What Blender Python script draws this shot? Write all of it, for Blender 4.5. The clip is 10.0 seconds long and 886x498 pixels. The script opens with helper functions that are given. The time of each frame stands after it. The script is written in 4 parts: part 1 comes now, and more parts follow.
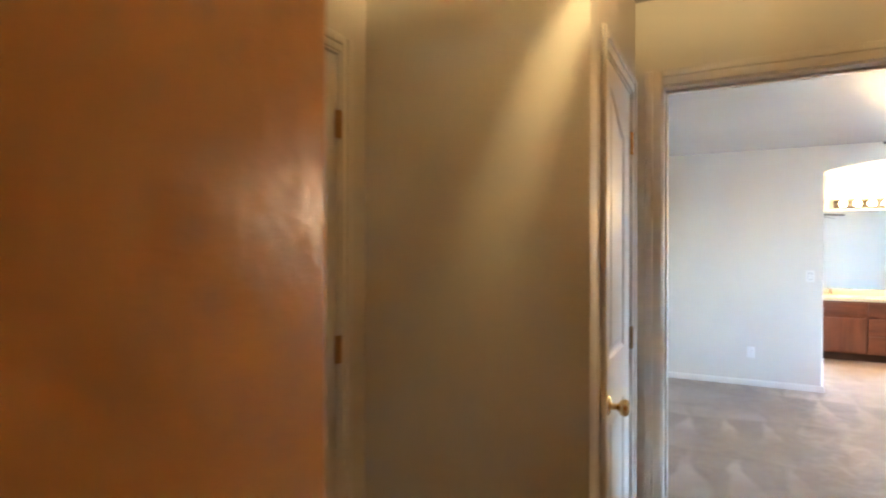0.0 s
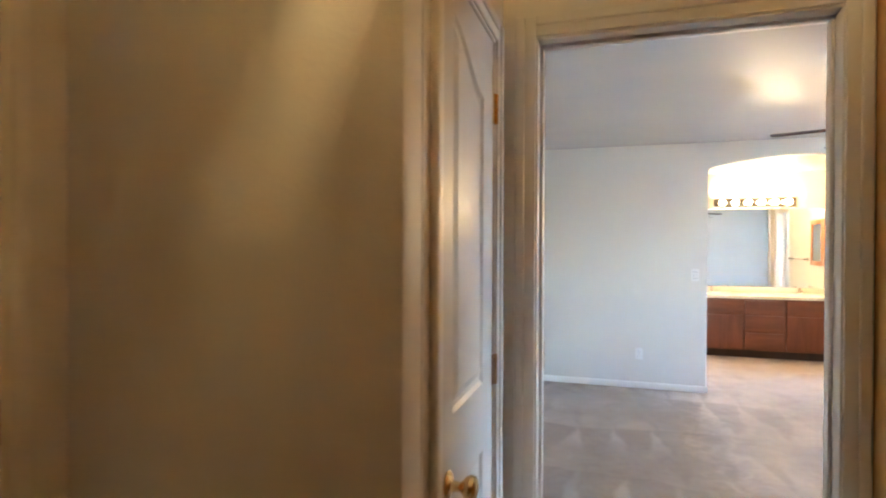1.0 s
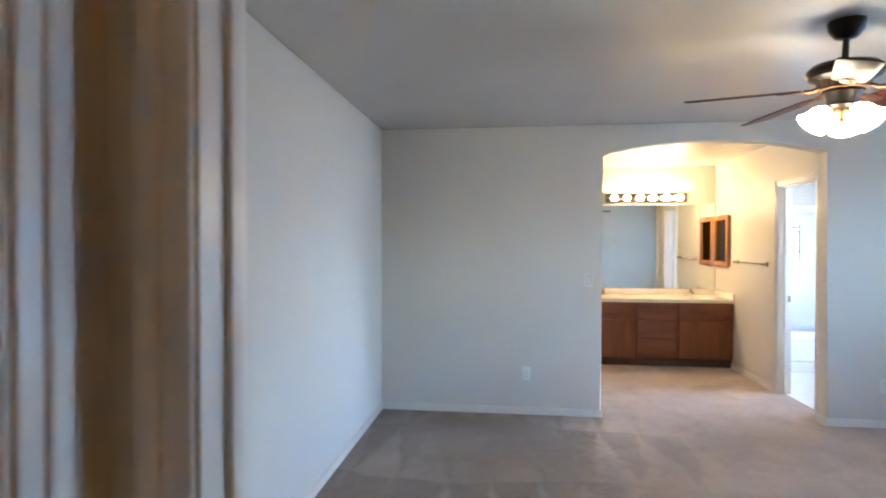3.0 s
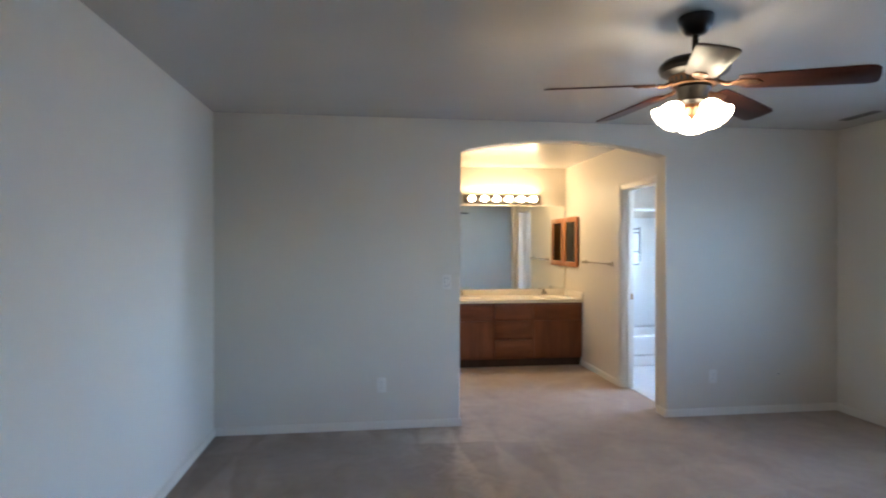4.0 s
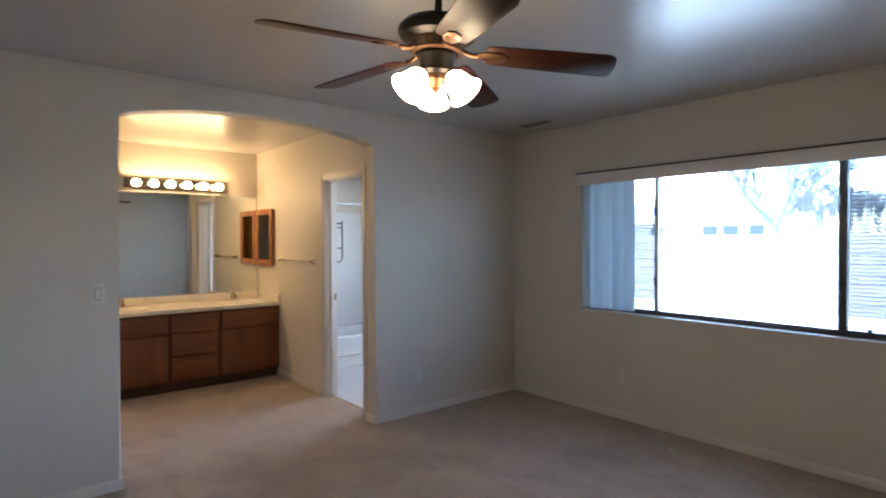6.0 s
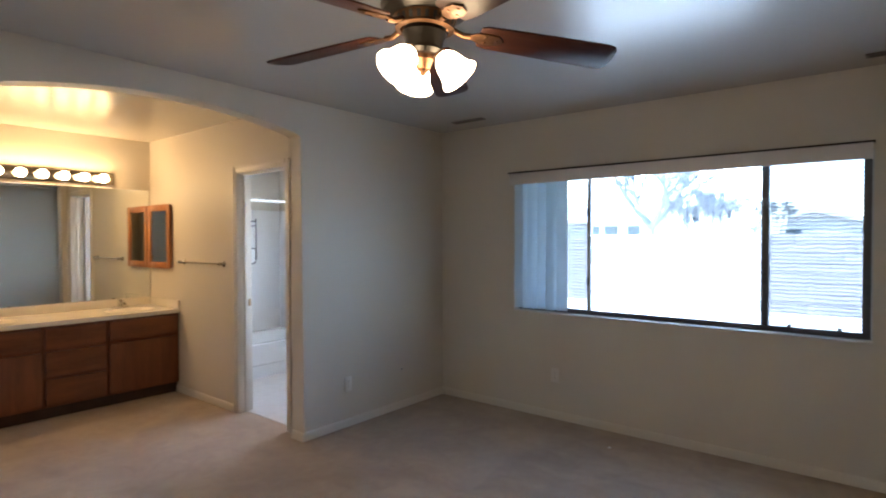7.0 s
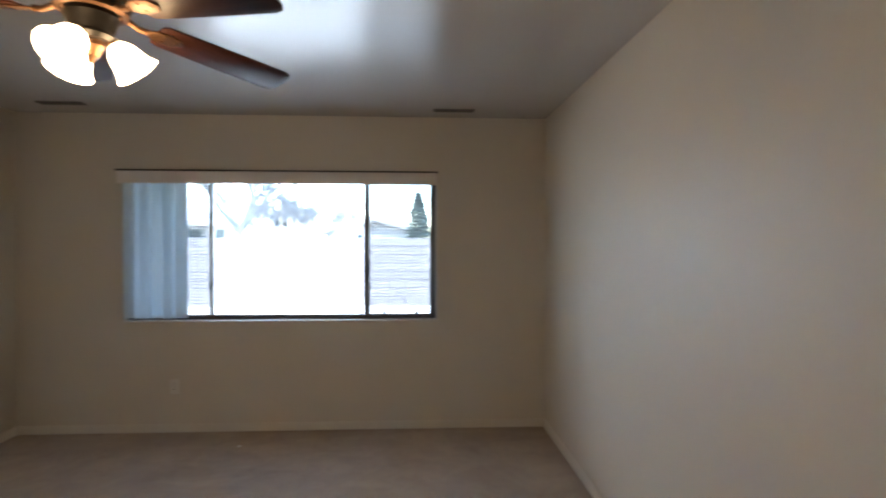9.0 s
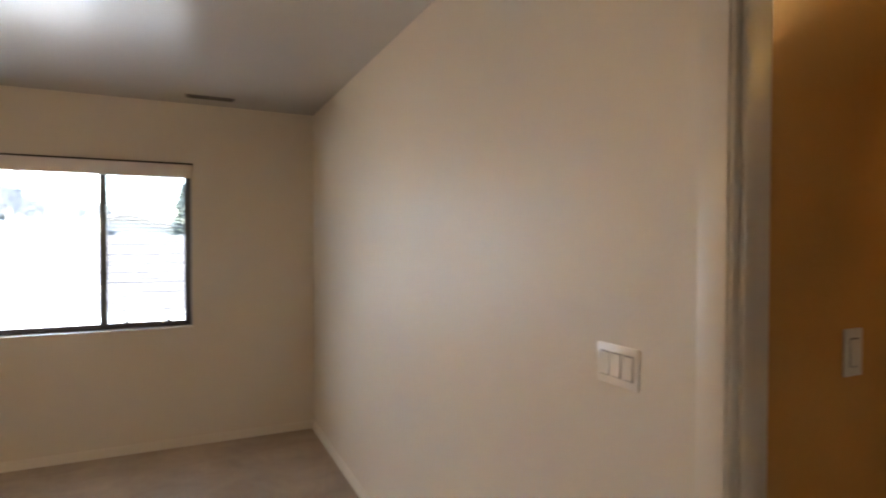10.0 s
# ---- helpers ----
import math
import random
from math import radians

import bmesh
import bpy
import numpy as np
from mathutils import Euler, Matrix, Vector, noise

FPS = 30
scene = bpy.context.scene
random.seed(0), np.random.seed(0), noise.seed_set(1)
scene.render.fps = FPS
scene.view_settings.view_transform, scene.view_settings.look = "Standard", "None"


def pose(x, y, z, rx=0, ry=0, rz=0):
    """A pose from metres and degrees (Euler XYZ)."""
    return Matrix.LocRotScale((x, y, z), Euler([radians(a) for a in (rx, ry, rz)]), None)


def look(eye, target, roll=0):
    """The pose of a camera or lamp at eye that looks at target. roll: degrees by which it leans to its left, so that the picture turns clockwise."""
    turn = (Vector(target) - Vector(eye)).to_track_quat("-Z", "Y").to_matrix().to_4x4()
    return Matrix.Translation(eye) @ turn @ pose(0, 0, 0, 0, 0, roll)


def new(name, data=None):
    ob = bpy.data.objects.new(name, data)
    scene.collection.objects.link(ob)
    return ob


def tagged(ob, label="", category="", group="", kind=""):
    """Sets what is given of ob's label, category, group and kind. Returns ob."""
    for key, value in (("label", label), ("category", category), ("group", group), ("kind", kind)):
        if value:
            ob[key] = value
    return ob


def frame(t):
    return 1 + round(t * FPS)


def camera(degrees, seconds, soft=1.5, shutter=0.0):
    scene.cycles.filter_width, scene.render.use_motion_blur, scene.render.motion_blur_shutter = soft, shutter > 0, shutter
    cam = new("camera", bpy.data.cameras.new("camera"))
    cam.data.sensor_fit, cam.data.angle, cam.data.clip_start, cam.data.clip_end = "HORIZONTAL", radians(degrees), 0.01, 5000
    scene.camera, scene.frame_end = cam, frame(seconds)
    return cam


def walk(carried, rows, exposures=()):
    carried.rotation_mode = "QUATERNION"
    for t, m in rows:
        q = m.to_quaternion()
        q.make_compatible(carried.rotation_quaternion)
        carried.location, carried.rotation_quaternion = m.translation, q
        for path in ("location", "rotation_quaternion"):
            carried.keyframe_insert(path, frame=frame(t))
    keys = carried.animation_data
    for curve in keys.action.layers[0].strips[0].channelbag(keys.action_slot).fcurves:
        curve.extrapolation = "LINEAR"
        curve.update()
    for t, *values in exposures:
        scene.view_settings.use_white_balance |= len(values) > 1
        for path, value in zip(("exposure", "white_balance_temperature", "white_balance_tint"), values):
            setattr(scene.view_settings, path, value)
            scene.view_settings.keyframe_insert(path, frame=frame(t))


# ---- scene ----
cam = camera(77.8, 10.0, soft=2.0, shutter=0.4)
PATH = [
    (0, (-0.116, 0.26, 1.419), (-1.027, 2.041, 1.417), 0.1),
    (0.5, (-0.104, 0.612, 1.427), (-0.85, 2.468, 1.415), 0.1),
    (1, (-0.105, 0.936, 1.435), (-0.701, 2.845, 1.42), 0.2),
    (1.5, (-0.11, 1.298, 1.443), (-0.571, 3.244, 1.42), 0.2),
    (2, (-0.097, 1.637, 1.457), (-0.482, 3.600, 1.43), 0.3),
    (2.2, (-0.076, 1.755, 1.462), (-0.446, 3.719, 1.434), 0.25),
    (3.3, (0.031, 2.222, 1.451), (-0.11, 4.217, 1.433), 0.05),
    (3.5, (0.053, 2.312, 1.443), (0.004, 4.311, 1.428), 0.05),
    (4, (0.068, 2.488, 1.438), (0.323, 4.472, 1.425), 0.0),
    (4.5, (0.092, 2.675, 1.460), (0.665, 4.591, 1.442), -0.0),
    (5, (0.158, 2.834, 1.456), (0.988, 4.653, 1.43), -0.0),
    (5.5, (0.194, 2.962, 1.446), (1.253, 4.658, 1.419), -0.1),
    (5.7, (0.192, 3.029, 1.444), (1.346, 4.662, 1.416), -0.15),
    (6.8, (0.109, 3.504, 1.458), (1.612, 4.823, 1.418), -0.1),
    (7, (0.094, 3.561, 1.455), (1.648, 4.819, 1.418), -0.1),
    (7.5, (0.065, 3.683, 1.466), (1.779, 4.713, 1.429), -0.1),
    (8, (-0.04, 3.781, 1.467), (1.834, 4.48, 1.435), -0.1),
    (8.5, (-0.151, 3.824, 1.470), (1.826, 4.126, 1.439), 0.05),
    (9, (-0.212, 3.802, 1.466), (1.785, 3.697, 1.44), 0.1),
    (9.5, (-0.226, 3.759, 1.476), (1.709, 3.256, 1.443), 0.1),
    (10, (-0.212, 3.679, 1.481), (1.596, 2.825, 1.446), 0.15),
]
EXPOSURES = [
    (0.0, 7.4, 5450, 10), (1.0, 7.15, 5450, 10), (2.0, 6.66, 5350, 10), (3.3, 6.2, 5230, 9), (4.0, 5.68, 5250, 9),
    (4.5, 5.45, 5420, 10), (5.5, 5.26, 5700, 13), (7.0, 5.18, 6080, 14), (8.5, 5.17, 6550, 14), (9.0, 5.17, 6850, 15),
    (9.5, 5.2, 7250, 16), (10.0, 5.66, 8000, 20),
]
walk(cam, [(t, look(eye, target, roll)) for t, eye, target, roll in PATH], EXPOSURES)

# ---- daylight ----
world = bpy.data.worlds.new("world")
scene.world = world
world.use_nodes = True
wn = world.node_tree.nodes
sky = wn.new("ShaderNodeTexSky")
sky.sky_type = "NISHITA"
sky.sun_disc = False
sky.sun_elevation, sky.sun_rotation = radians(48), radians(35)
sky.dust_density, sky.ozone_density = 1.2, 1.5
world.node_tree.links.new(sky.outputs[0], wn["Background"].inputs[0])
wn["Background"].inputs[1].default_value = 0.15

sun = new("sun", bpy.data.lights.new("sun", "SUN"))
sun.data.energy, sun.data.angle, sun.data.color = 2.2, radians(12), (1.0, 0.97, 0.92)
sun.matrix_world = look((0, 0, 30), (14, -12, 6))


# ---- materials ----
def mat(name, color, rough=0.6, metal=0.0, vary=0.06, scale=3.0, bump=0.0, bump_scale=60.0, spec=0.5, grain=None, per_object=0.0):
    m = bpy.data.materials.new(name)
    m.use_nodes = True
    n, l = m.node_tree.nodes, m.node_tree.links
    b = n["Principled BSDF"]
    b.inputs["Roughness"].default_value = rough
    b.inputs["Metallic"].default_value = metal
    b.inputs["Specular IOR Level"].default_value = spec
    co = n.new("ShaderNodeTexCoord")
    src = co.outputs["Object"]
    if grain:
        mp = n.new("ShaderNodeMapping")
        mp.inputs["Scale"].default_value = grain
        l.new(src, mp.inputs[0])
        src = mp.outputs[0]
    t1 = n.new("ShaderNodeTexNoise")
    t1.inputs["Scale"].default_value, t1.inputs["Detail"].default_value = scale, 6
    l.new(src, t1.inputs["Vector"])
    ramp = n.new("ShaderNodeMapRange")
    ramp.inputs[1].default_value, ramp.inputs[2].default_value = 0.3, 0.7
    ramp.inputs[3].default_value, ramp.inputs[4].default_value = 1 - vary, 1 + vary
    l.new(t1.outputs["Fac"], ramp.inputs[0])
    mul = n.new("ShaderNodeVectorMath")
    mul.operation = "SCALE"
    mul.inputs[0].default_value = color
    l.new(ramp.outputs[0], mul.inputs["Scale"])
    out = mul.outputs[0]
    if per_object:
        oi = n.new("ShaderNodeObjectInfo")
        r2 = n.new("ShaderNodeMapRange")
        r2.inputs[3].default_value, r2.inputs[4].default_value = 1 - per_object, 1 + per_object
        l.new(oi.outputs["Random"], r2.inputs[0])
        m2 = n.new("ShaderNodeVectorMath")
        m2.operation = "SCALE"
        l.new(out, m2.inputs[0])
        l.new(r2.outputs[0], m2.inputs["Scale"])
        out = m2.outputs[0]
    l.new(out, b.inputs["Base Color"])
    if bump:
        t2 = n.new("ShaderNodeTexNoise")
        t2.inputs["Scale"].default_value, t2.inputs["Detail"].default_value = bump_scale, 3
        l.new(src, t2.inputs["Vector"])
        bp = n.new("ShaderNodeBump")
        bp.inputs["Strength"].default_value, bp.inputs["Distance"].default_value = bump, 0.004
        l.new(t2.outputs["Fac"], bp.inputs["Height"])
        l.new(bp.outputs[0], b.inputs["Normal"])
    return m


def wood(name, dark, light, rough, along, ring=9.0):
    """Oak or walnut: long streaks along one axis (0 x, 1 y, 2 z), with cathedral bands and fine pores."""
    m = bpy.data.materials.new(name)
    m.use_nodes = True
    n, l = m.node_tree.nodes, m.node_tree.links
    b = n["Principled BSDF"]
    b.inputs["Roughness"].default_value = rough
    co = n.new("ShaderNodeTexCoord")
    oi = n.new("ShaderNodeObjectInfo")
    off = n.new("ShaderNodeVectorMath")
    off.operation = "ADD"
    l.new(co.outputs["Object"], off.inputs[0])
    l.new(oi.outputs["Random"], off.inputs[1])
    mp = n.new("ShaderNodeMapping")
    s = [1.0, 1.0, 1.0]
    s[along] = 0.12
    mp.inputs["Scale"].default_value = s
    l.new(off.outputs[0], mp.inputs[0])
    w = n.new("ShaderNodeTexNoise")
    w.inputs["Scale"].default_value, w.inputs["Detail"].default_value, w.inputs["Distortion"].default_value = ring, 5, 1.2
    l.new(mp.outputs[0], w.inputs["Vector"])
    f = n.new("ShaderNodeTexNoise")
    f.inputs["Scale"].default_value, f.inputs["Detail"].default_value = 130, 3
    l.new(mp.outputs[0], f.inputs["Vector"])
    add = n.new("ShaderNodeMath")
    add.operation = "MULTIPLY_ADD"
    l.new(f.outputs["Fac"], add.inputs[0])
    add.inputs[1].default_value = 0.35
    l.new(w.outputs["Fac"], add.inputs[2])
    r = n.new("ShaderNodeValToRGB")
    r.color_ramp.elements[0].position, r.color_ramp.elements[0].color = 0.45, (*dark, 1)
    r.color_ramp.elements[1].position, r.color_ramp.elements[1].color = 0.85, (*light, 1)
    l.new(add.outputs[0], r.inputs[0])
    l.new(r.outputs[0], b.inputs["Base Color"])
    bp = n.new("ShaderNodeBump")
    bp.inputs["Strength"].default_value, bp.inputs["Distance"].default_value = 0.15, 0.001
    l.new(f.outputs["Fac"], bp.inputs["Height"])
    l.new(bp.outputs[0], b.inputs["Normal"])
    return m


def glow(name, color, strength):
    m = bpy.data.materials.new(name)
    m.use_nodes = True
    b = m.node_tree.nodes["Principled BSDF"]
    b.inputs["Base Color"].default_value = (0.9, 0.88, 0.82, 1)
    b.inputs["Roughness"].default_value = 0.3
    b.inputs["Emission Color"].default_value = (*color, 1)
    b.inputs["Emission Strength"].default_value = strength
    return m


def carpet_material():
    """Cut-pile carpet: fine tufts, soft traffic mottling and the wedge marks of a vacuum cleaner."""
    m = bpy.data.materials.new("carpet")
    m.use_nodes = True
    n, l = m.node_tree.nodes, m.node_tree.links
    b = n["Principled BSDF"]
    b.inputs["Roughness"].default_value = 0.95
    b.inputs["Specular IOR Level"].default_value = 0.1
    b.inputs["Sheen Weight"].default_value = 0.15
    b.inputs["Sheen Roughness"].default_value = 0.5
    co = n.new("ShaderNodeTexCoord")

    def math(op, a, c=None, d=None):
        k = n.new("ShaderNodeMath")
        k.operation = op
        for i, v in enumerate((a, c, d)):
            if v is None:
                continue
            if isinstance(v, (int, float)):
                k.inputs[i].default_value = v
            else:
                l.new(v, k.inputs[i])
        return k.outputs[0]

    def tex(scale, detail, distortion=0.0):
        k = n.new("ShaderNodeTexNoise")
        k.inputs["Scale"].default_value, k.inputs["Detail"].default_value, k.inputs["Distortion"].default_value = scale, detail, distortion
        l.new(co.outputs["Object"], k.inputs["Vector"])
        return k

    warp = tex(1.1, 3)
    warped = n.new("ShaderNodeVectorMath")
    warped.operation = "MULTIPLY_ADD"
    l.new(warp.outputs["Color"], warped.inputs[0])
    warped.inputs[1].default_value = (0.35, 0.5, 0)
    l.new(co.outputs["Object"], warped.inputs[2])
    sep = n.new("ShaderNodeSeparateXYZ")
    l.new(warped.outputs[0], sep.inputs[0])
    x, y = sep.outputs[0], sep.outputs[1]
    # strokes fan out: the boundary of each wedge leans with the distance along the stroke
    row = math("DIVIDE", y, 0.95)
    lean = math("MULTIPLY", math("FRACT", row), 0.5)
    fx = math("FRACT", math("ADD", math("DIVIDE", x, 0.30), math("MULTIPLY", math("FLOOR", row), 0.37)))
    wedge = n.new("ShaderNodeMapRange")
    wedge.interpolation_type = "SMOOTHSTEP"
    wedge.inputs[1].default_value, wedge.inputs[2].default_value = -0.08, 0.08
    l.new(math("SUBTRACT", math("ABSOLUTE", math("SUBTRACT", fx, 0.5)), lean), wedge.inputs[0])
    mott = tex(2.2, 5, 0.6)
    tuft = tex(260, 2)
    patch = n.new("ShaderNodeMapRange")
    patch.inputs[1].default_value, patch.inputs[2].default_value = 0.42, 0.62
    l.new(tex(0.9, 2).outputs["Fac"], patch.inputs[0])
    brush = tex(7.0, 4, 1.5)
    vacuumed = n.new("ShaderNodeMapRange")
    vacuumed.interpolation_type = "SMOOTHSTEP"
    vacuumed.inputs[1].default_value, vacuumed.inputs[2].default_value = 0.6, 1.6
    vacuumed.inputs[3].default_value, vacuumed.inputs[4].default_value = 0.40, 0.07
    l.new(x, vacuumed.inputs[0])
    shade = math("ADD", 0.90, math("MULTIPLY", math("MULTIPLY", wedge.outputs[0], patch.outputs[0]), vacuumed.outputs[0]))
    shade = math("ADD", shade, math("MULTIPLY", math("SUBTRACT", mott.outputs["Fac"], 0.5), 0.5))
    shade = math("ADD", shade, math("MULTIPLY", math("SUBTRACT", brush.outputs["Fac"], 0.5), 0.28))
    shade = math("ADD", shade, math("MULTIPLY", math("SUBTRACT", tuft.outputs["Fac"], 0.5), 0.35))
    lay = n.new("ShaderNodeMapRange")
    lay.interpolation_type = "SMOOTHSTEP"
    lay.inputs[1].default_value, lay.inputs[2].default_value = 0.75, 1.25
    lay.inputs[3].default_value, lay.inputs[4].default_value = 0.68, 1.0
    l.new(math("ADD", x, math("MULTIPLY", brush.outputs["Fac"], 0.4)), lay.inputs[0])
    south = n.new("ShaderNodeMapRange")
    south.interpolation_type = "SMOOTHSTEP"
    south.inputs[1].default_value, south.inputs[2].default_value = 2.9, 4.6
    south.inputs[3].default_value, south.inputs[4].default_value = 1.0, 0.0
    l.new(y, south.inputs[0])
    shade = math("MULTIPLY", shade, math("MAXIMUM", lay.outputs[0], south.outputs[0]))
    mul = n.new("ShaderNodeVectorMath")
    mul.operation = "SCALE"
    mul.inputs[0].default_value = (0.43, 0.342, 0.268)
    l.new(shade, mul.inputs["Scale"])
    l.new(mul.outputs[0], b.inputs["Base Color"])
    bp = n.new("ShaderNodeBump")
    bp.inputs["Strength"].default_value, bp.inputs["Distance"].default_value = 0.5, 0.006
    l.new(math("ADD", tuft.outputs["Fac"], math("MULTIPLY", wedge.outputs[0], 0.3)), bp.inputs["Height"])
    l.new(bp.outputs[0], b.inputs["Normal"])
    return m


def screen_material():
    """Woven insect screen: half open, with the slow beat of its weave."""
    m = bpy.data.materials.new("insect_screen")
    m.use_nodes = True
    n, l = m.node_tree.nodes, m.node_tree.links
    b = n["Principled BSDF"]
    b.inputs["Base Color"].default_value = (0.16, 0.165, 0.19, 1)
    b.inputs["Roughness"].default_value = 0.7
    tr = n.new("ShaderNodeBsdfTransparent")
    mix = n.new("ShaderNodeMixShader")
    co = n.new("ShaderNodeTexCoord")
    wv = n.new("ShaderNodeTexWave")
    wv.bands_direction = "Z"
    wv.inputs["Scale"].default_value, wv.inputs["Distortion"].default_value, wv.inputs["Detail"].default_value = 13.0, 3.0, 1
    l.new(co.outputs["Object"], wv.inputs["Vector"])
    wy = n.new("ShaderNodeTexWave")
    wy.bands_direction = "Y"
    wy.inputs["Scale"].default_value, wy.inputs["Distortion"].default_value, wy.inputs["Detail"].default_value = 8.0, 1.0, 1
    l.new(co.outputs["Object"], wy.inputs["Vector"])
    add = n.new("ShaderNodeMath")
    add.operation = "MULTIPLY_ADD"
    l.new(wy.outputs["Fac"], add.inputs[0])
    add.inputs[1].default_value = 0.08
    l.new(wv.outputs["Fac"], add.inputs[2])
    r = n.new("ShaderNodeMapRange")
    r.inputs[1].default_value, r.inputs[2].default_value = 0.0, 1.08
    r.inputs[3].default_value, r.inputs[4].default_value = 0.52, 0.76
    l.new(add.outputs[0], r.inputs[0])
    l.new(r.outputs[0], mix.inputs[0])
    l.new(tr.outputs[0], mix.inputs[1])
    l.new(b.outputs[0], mix.inputs[2])
    l.new(mix.outputs[0], n["Material Output"].inputs["Surface"])
    return m


PAINT = mat("cream_wall_paint", (0.665, 0.615, 0.53), 0.50, vary=0.02, scale=1.5, bump=0.22, bump_scale=75)
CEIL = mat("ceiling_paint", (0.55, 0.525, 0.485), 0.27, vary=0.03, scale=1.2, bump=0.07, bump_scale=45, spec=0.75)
ORANGE = mat("burnt_orange_paint", (0.64, 0.345, 0.125), 0.27, vary=0.05, scale=2.0, bump=0.55, bump_scale=38)
TRIM = mat("white_trim_paint", (0.68, 0.635, 0.56), 0.34, vary=0.015, scale=6)
DOORP = mat("door_paint", (0.59, 0.55, 0.49), 0.36, vary=0.02, scale=4, bump=0.10, bump_scale=40, grain=(1, 1, 0.12))
CARPET = carpet_material()
VINYL = mat("pale_vinyl_floor", (0.66, 0.63, 0.60), 0.35, vary=0.05, scale=9, bump=0.05)
BRASS = mat("polished_brass", (0.72, 0.54, 0.26), 0.18, metal=1.0, vary=0.08, scale=20)
COPPER = mat("antique_copper", (0.13, 0.066, 0.034), 0.45, metal=0.9, vary=0.2, scale=25)
OLDBRASS = mat("dull_brass", (0.40, 0.25, 0.12), 0.35, metal=1.0, vary=0.15, scale=25)
CHROME = mat("chrome", (0.58, 0.55, 0.50), 0.14, metal=1.0, vary=0.03, scale=15)
NICKEL = mat("brushed_nickel", (0.46, 0.43, 0.38), 0.22, metal=1.0, vary=0.05, scale=30)
GUNMETAL = mat("dark_chrome", (0.30, 0.27, 0.23), 0.16, metal=1.0, vary=0.05, scale=15)
BRONZE = mat("dark_bronze_metal", (0.022, 0.019, 0.017), 0.38, metal=0.6, vary=0.2, scale=14)
IRON = mat("black_iron", (0.02, 0.02, 0.022), 0.45, metal=0.3, vary=0.2, scale=20, bump=0.1)
ALU = mat("dark_anodised_aluminium", (0.10, 0.105, 0.115), 0.38, metal=0.5, vary=0.12, scale=12)
ALULIGHT = mat("worn_aluminium", (0.60, 0.61, 0.63), 0.42, metal=0.35, vary=0.12, scale=12)
PLASTIC = mat("white_switch_plastic", (0.73, 0.70, 0.64), 0.32, vary=0.02)
SLOT = mat("dark_slot", (0.03, 0.03, 0.03), 0.8, vary=0.1)
VALANCE = mat("vinyl_valance", (0.78, 0.74, 0.72), 0.4, vary=0.03, scale=8)
PORCELAIN = mat("white_enamel", (0.84, 0.84, 0.83), 0.12, vary=0.01)
MARBLE = mat("cultured_marble", (0.80, 0.75, 0.66), 0.16, vary=0.04, scale=7)
OAK_Z = wood("oak_upright", (0.13, 0.040, 0.015), (0.215, 0.070, 0.026), 0.40, 2)
OAK_X = wood("oak_across", (0.13, 0.040, 0.015), (0.215, 0.070, 0.026), 0.40, 0)
OAK_Y = wood("oak_cabinet_across", (0.25, 0.09, 0.03), (0.46, 0.20, 0.07), 0.32, 1)
OAK_ZB = wood("oak_cabinet_upright", (0.25, 0.09, 0.03), (0.46, 0.20, 0.07), 0.32, 2)
TOEKICK = mat("dark_toe_kick", (0.05, 0.022, 0.012), 0.6, vary=0.2, scale=8)
WALNUT = wood("rosewood_blade", (0.024, 0.008, 0.006), (0.055, 0.018, 0.011), 0.46, 0, ring=14)
WALNUT.node_tree.nodes["Principled BSDF"].inputs["Specular IOR Level"].default_value = 0.18
SHADE = glow("frosted_glass_lit", (1.0, 0.74, 0.42), 0.85)
BULB = glow("globe_bulb_lit", (1.0, 0.64, 0.28), 2.3)
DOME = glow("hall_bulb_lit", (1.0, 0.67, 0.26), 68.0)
SCREEN = screen_material()
VENT = mat("vent_enamel", (0.10, 0.09, 0.08), 0.5, vary=0.06)

MIRROR = bpy.data.materials.new("mirror_silver")
MIRROR.use_nodes = True
MIRROR.node_tree.nodes["Principled BSDF"].inputs["Base Color"].default_value = (0.83, 0.87, 0.85, 1)
MIRROR.node_tree.nodes["Principled BSDF"].inputs["Metallic"].default_value = 1.0
MIRROR.node_tree.nodes["Principled BSDF"].inputs["Roughness"].default_value = 0.01

GLASS = bpy.data.materials.new("window_glass")
GLASS.use_nodes = True
GLASS.node_tree.nodes["Principled BSDF"].inputs["Base Color"].default_value = (0.37, 0.48, 0.555, 1)
GLASS.node_tree.nodes["Principled BSDF"].inputs["Roughness"].default_value = 0.0
GLASS.node_tree.nodes["Principled BSDF"].inputs["Transmission Weight"].default_value = 1.0
GLASS.node_tree.nodes["Principled BSDF"].inputs["IOR"].default_value = 1.45

CLEARGLASS = GLASS.copy()
CLEARGLASS.node_tree.nodes["Principled BSDF"].inputs["Base Color"].default_value = (0.98, 0.99, 0.99, 1)

VANE = bpy.data.materials.new("vinyl_vane")
VANE.use_nodes = True
_n, _l = VANE.node_tree.nodes, VANE.node_tree.links
_t = _n.new("ShaderNodeBsdfTranslucent")
_t.inputs[0].default_value = (0.70, 0.79, 0.82, 1)
_mx = _n.new("ShaderNodeMixShader")
_mx.inputs[0].default_value = 0.48
_n["Principled BSDF"].inputs["Base Color"].default_value = (0.80, 0.83, 0.85, 1)
_n["Principled BSDF"].inputs["Roughness"].default_value = 0.45
_l.new(_n["Principled BSDF"].outputs[0], _mx.inputs[1])
_l.new(_t.outputs[0], _mx.inputs[2])
_l.new(_mx.outputs[0], _n["Material Output"].inputs["Surface"])

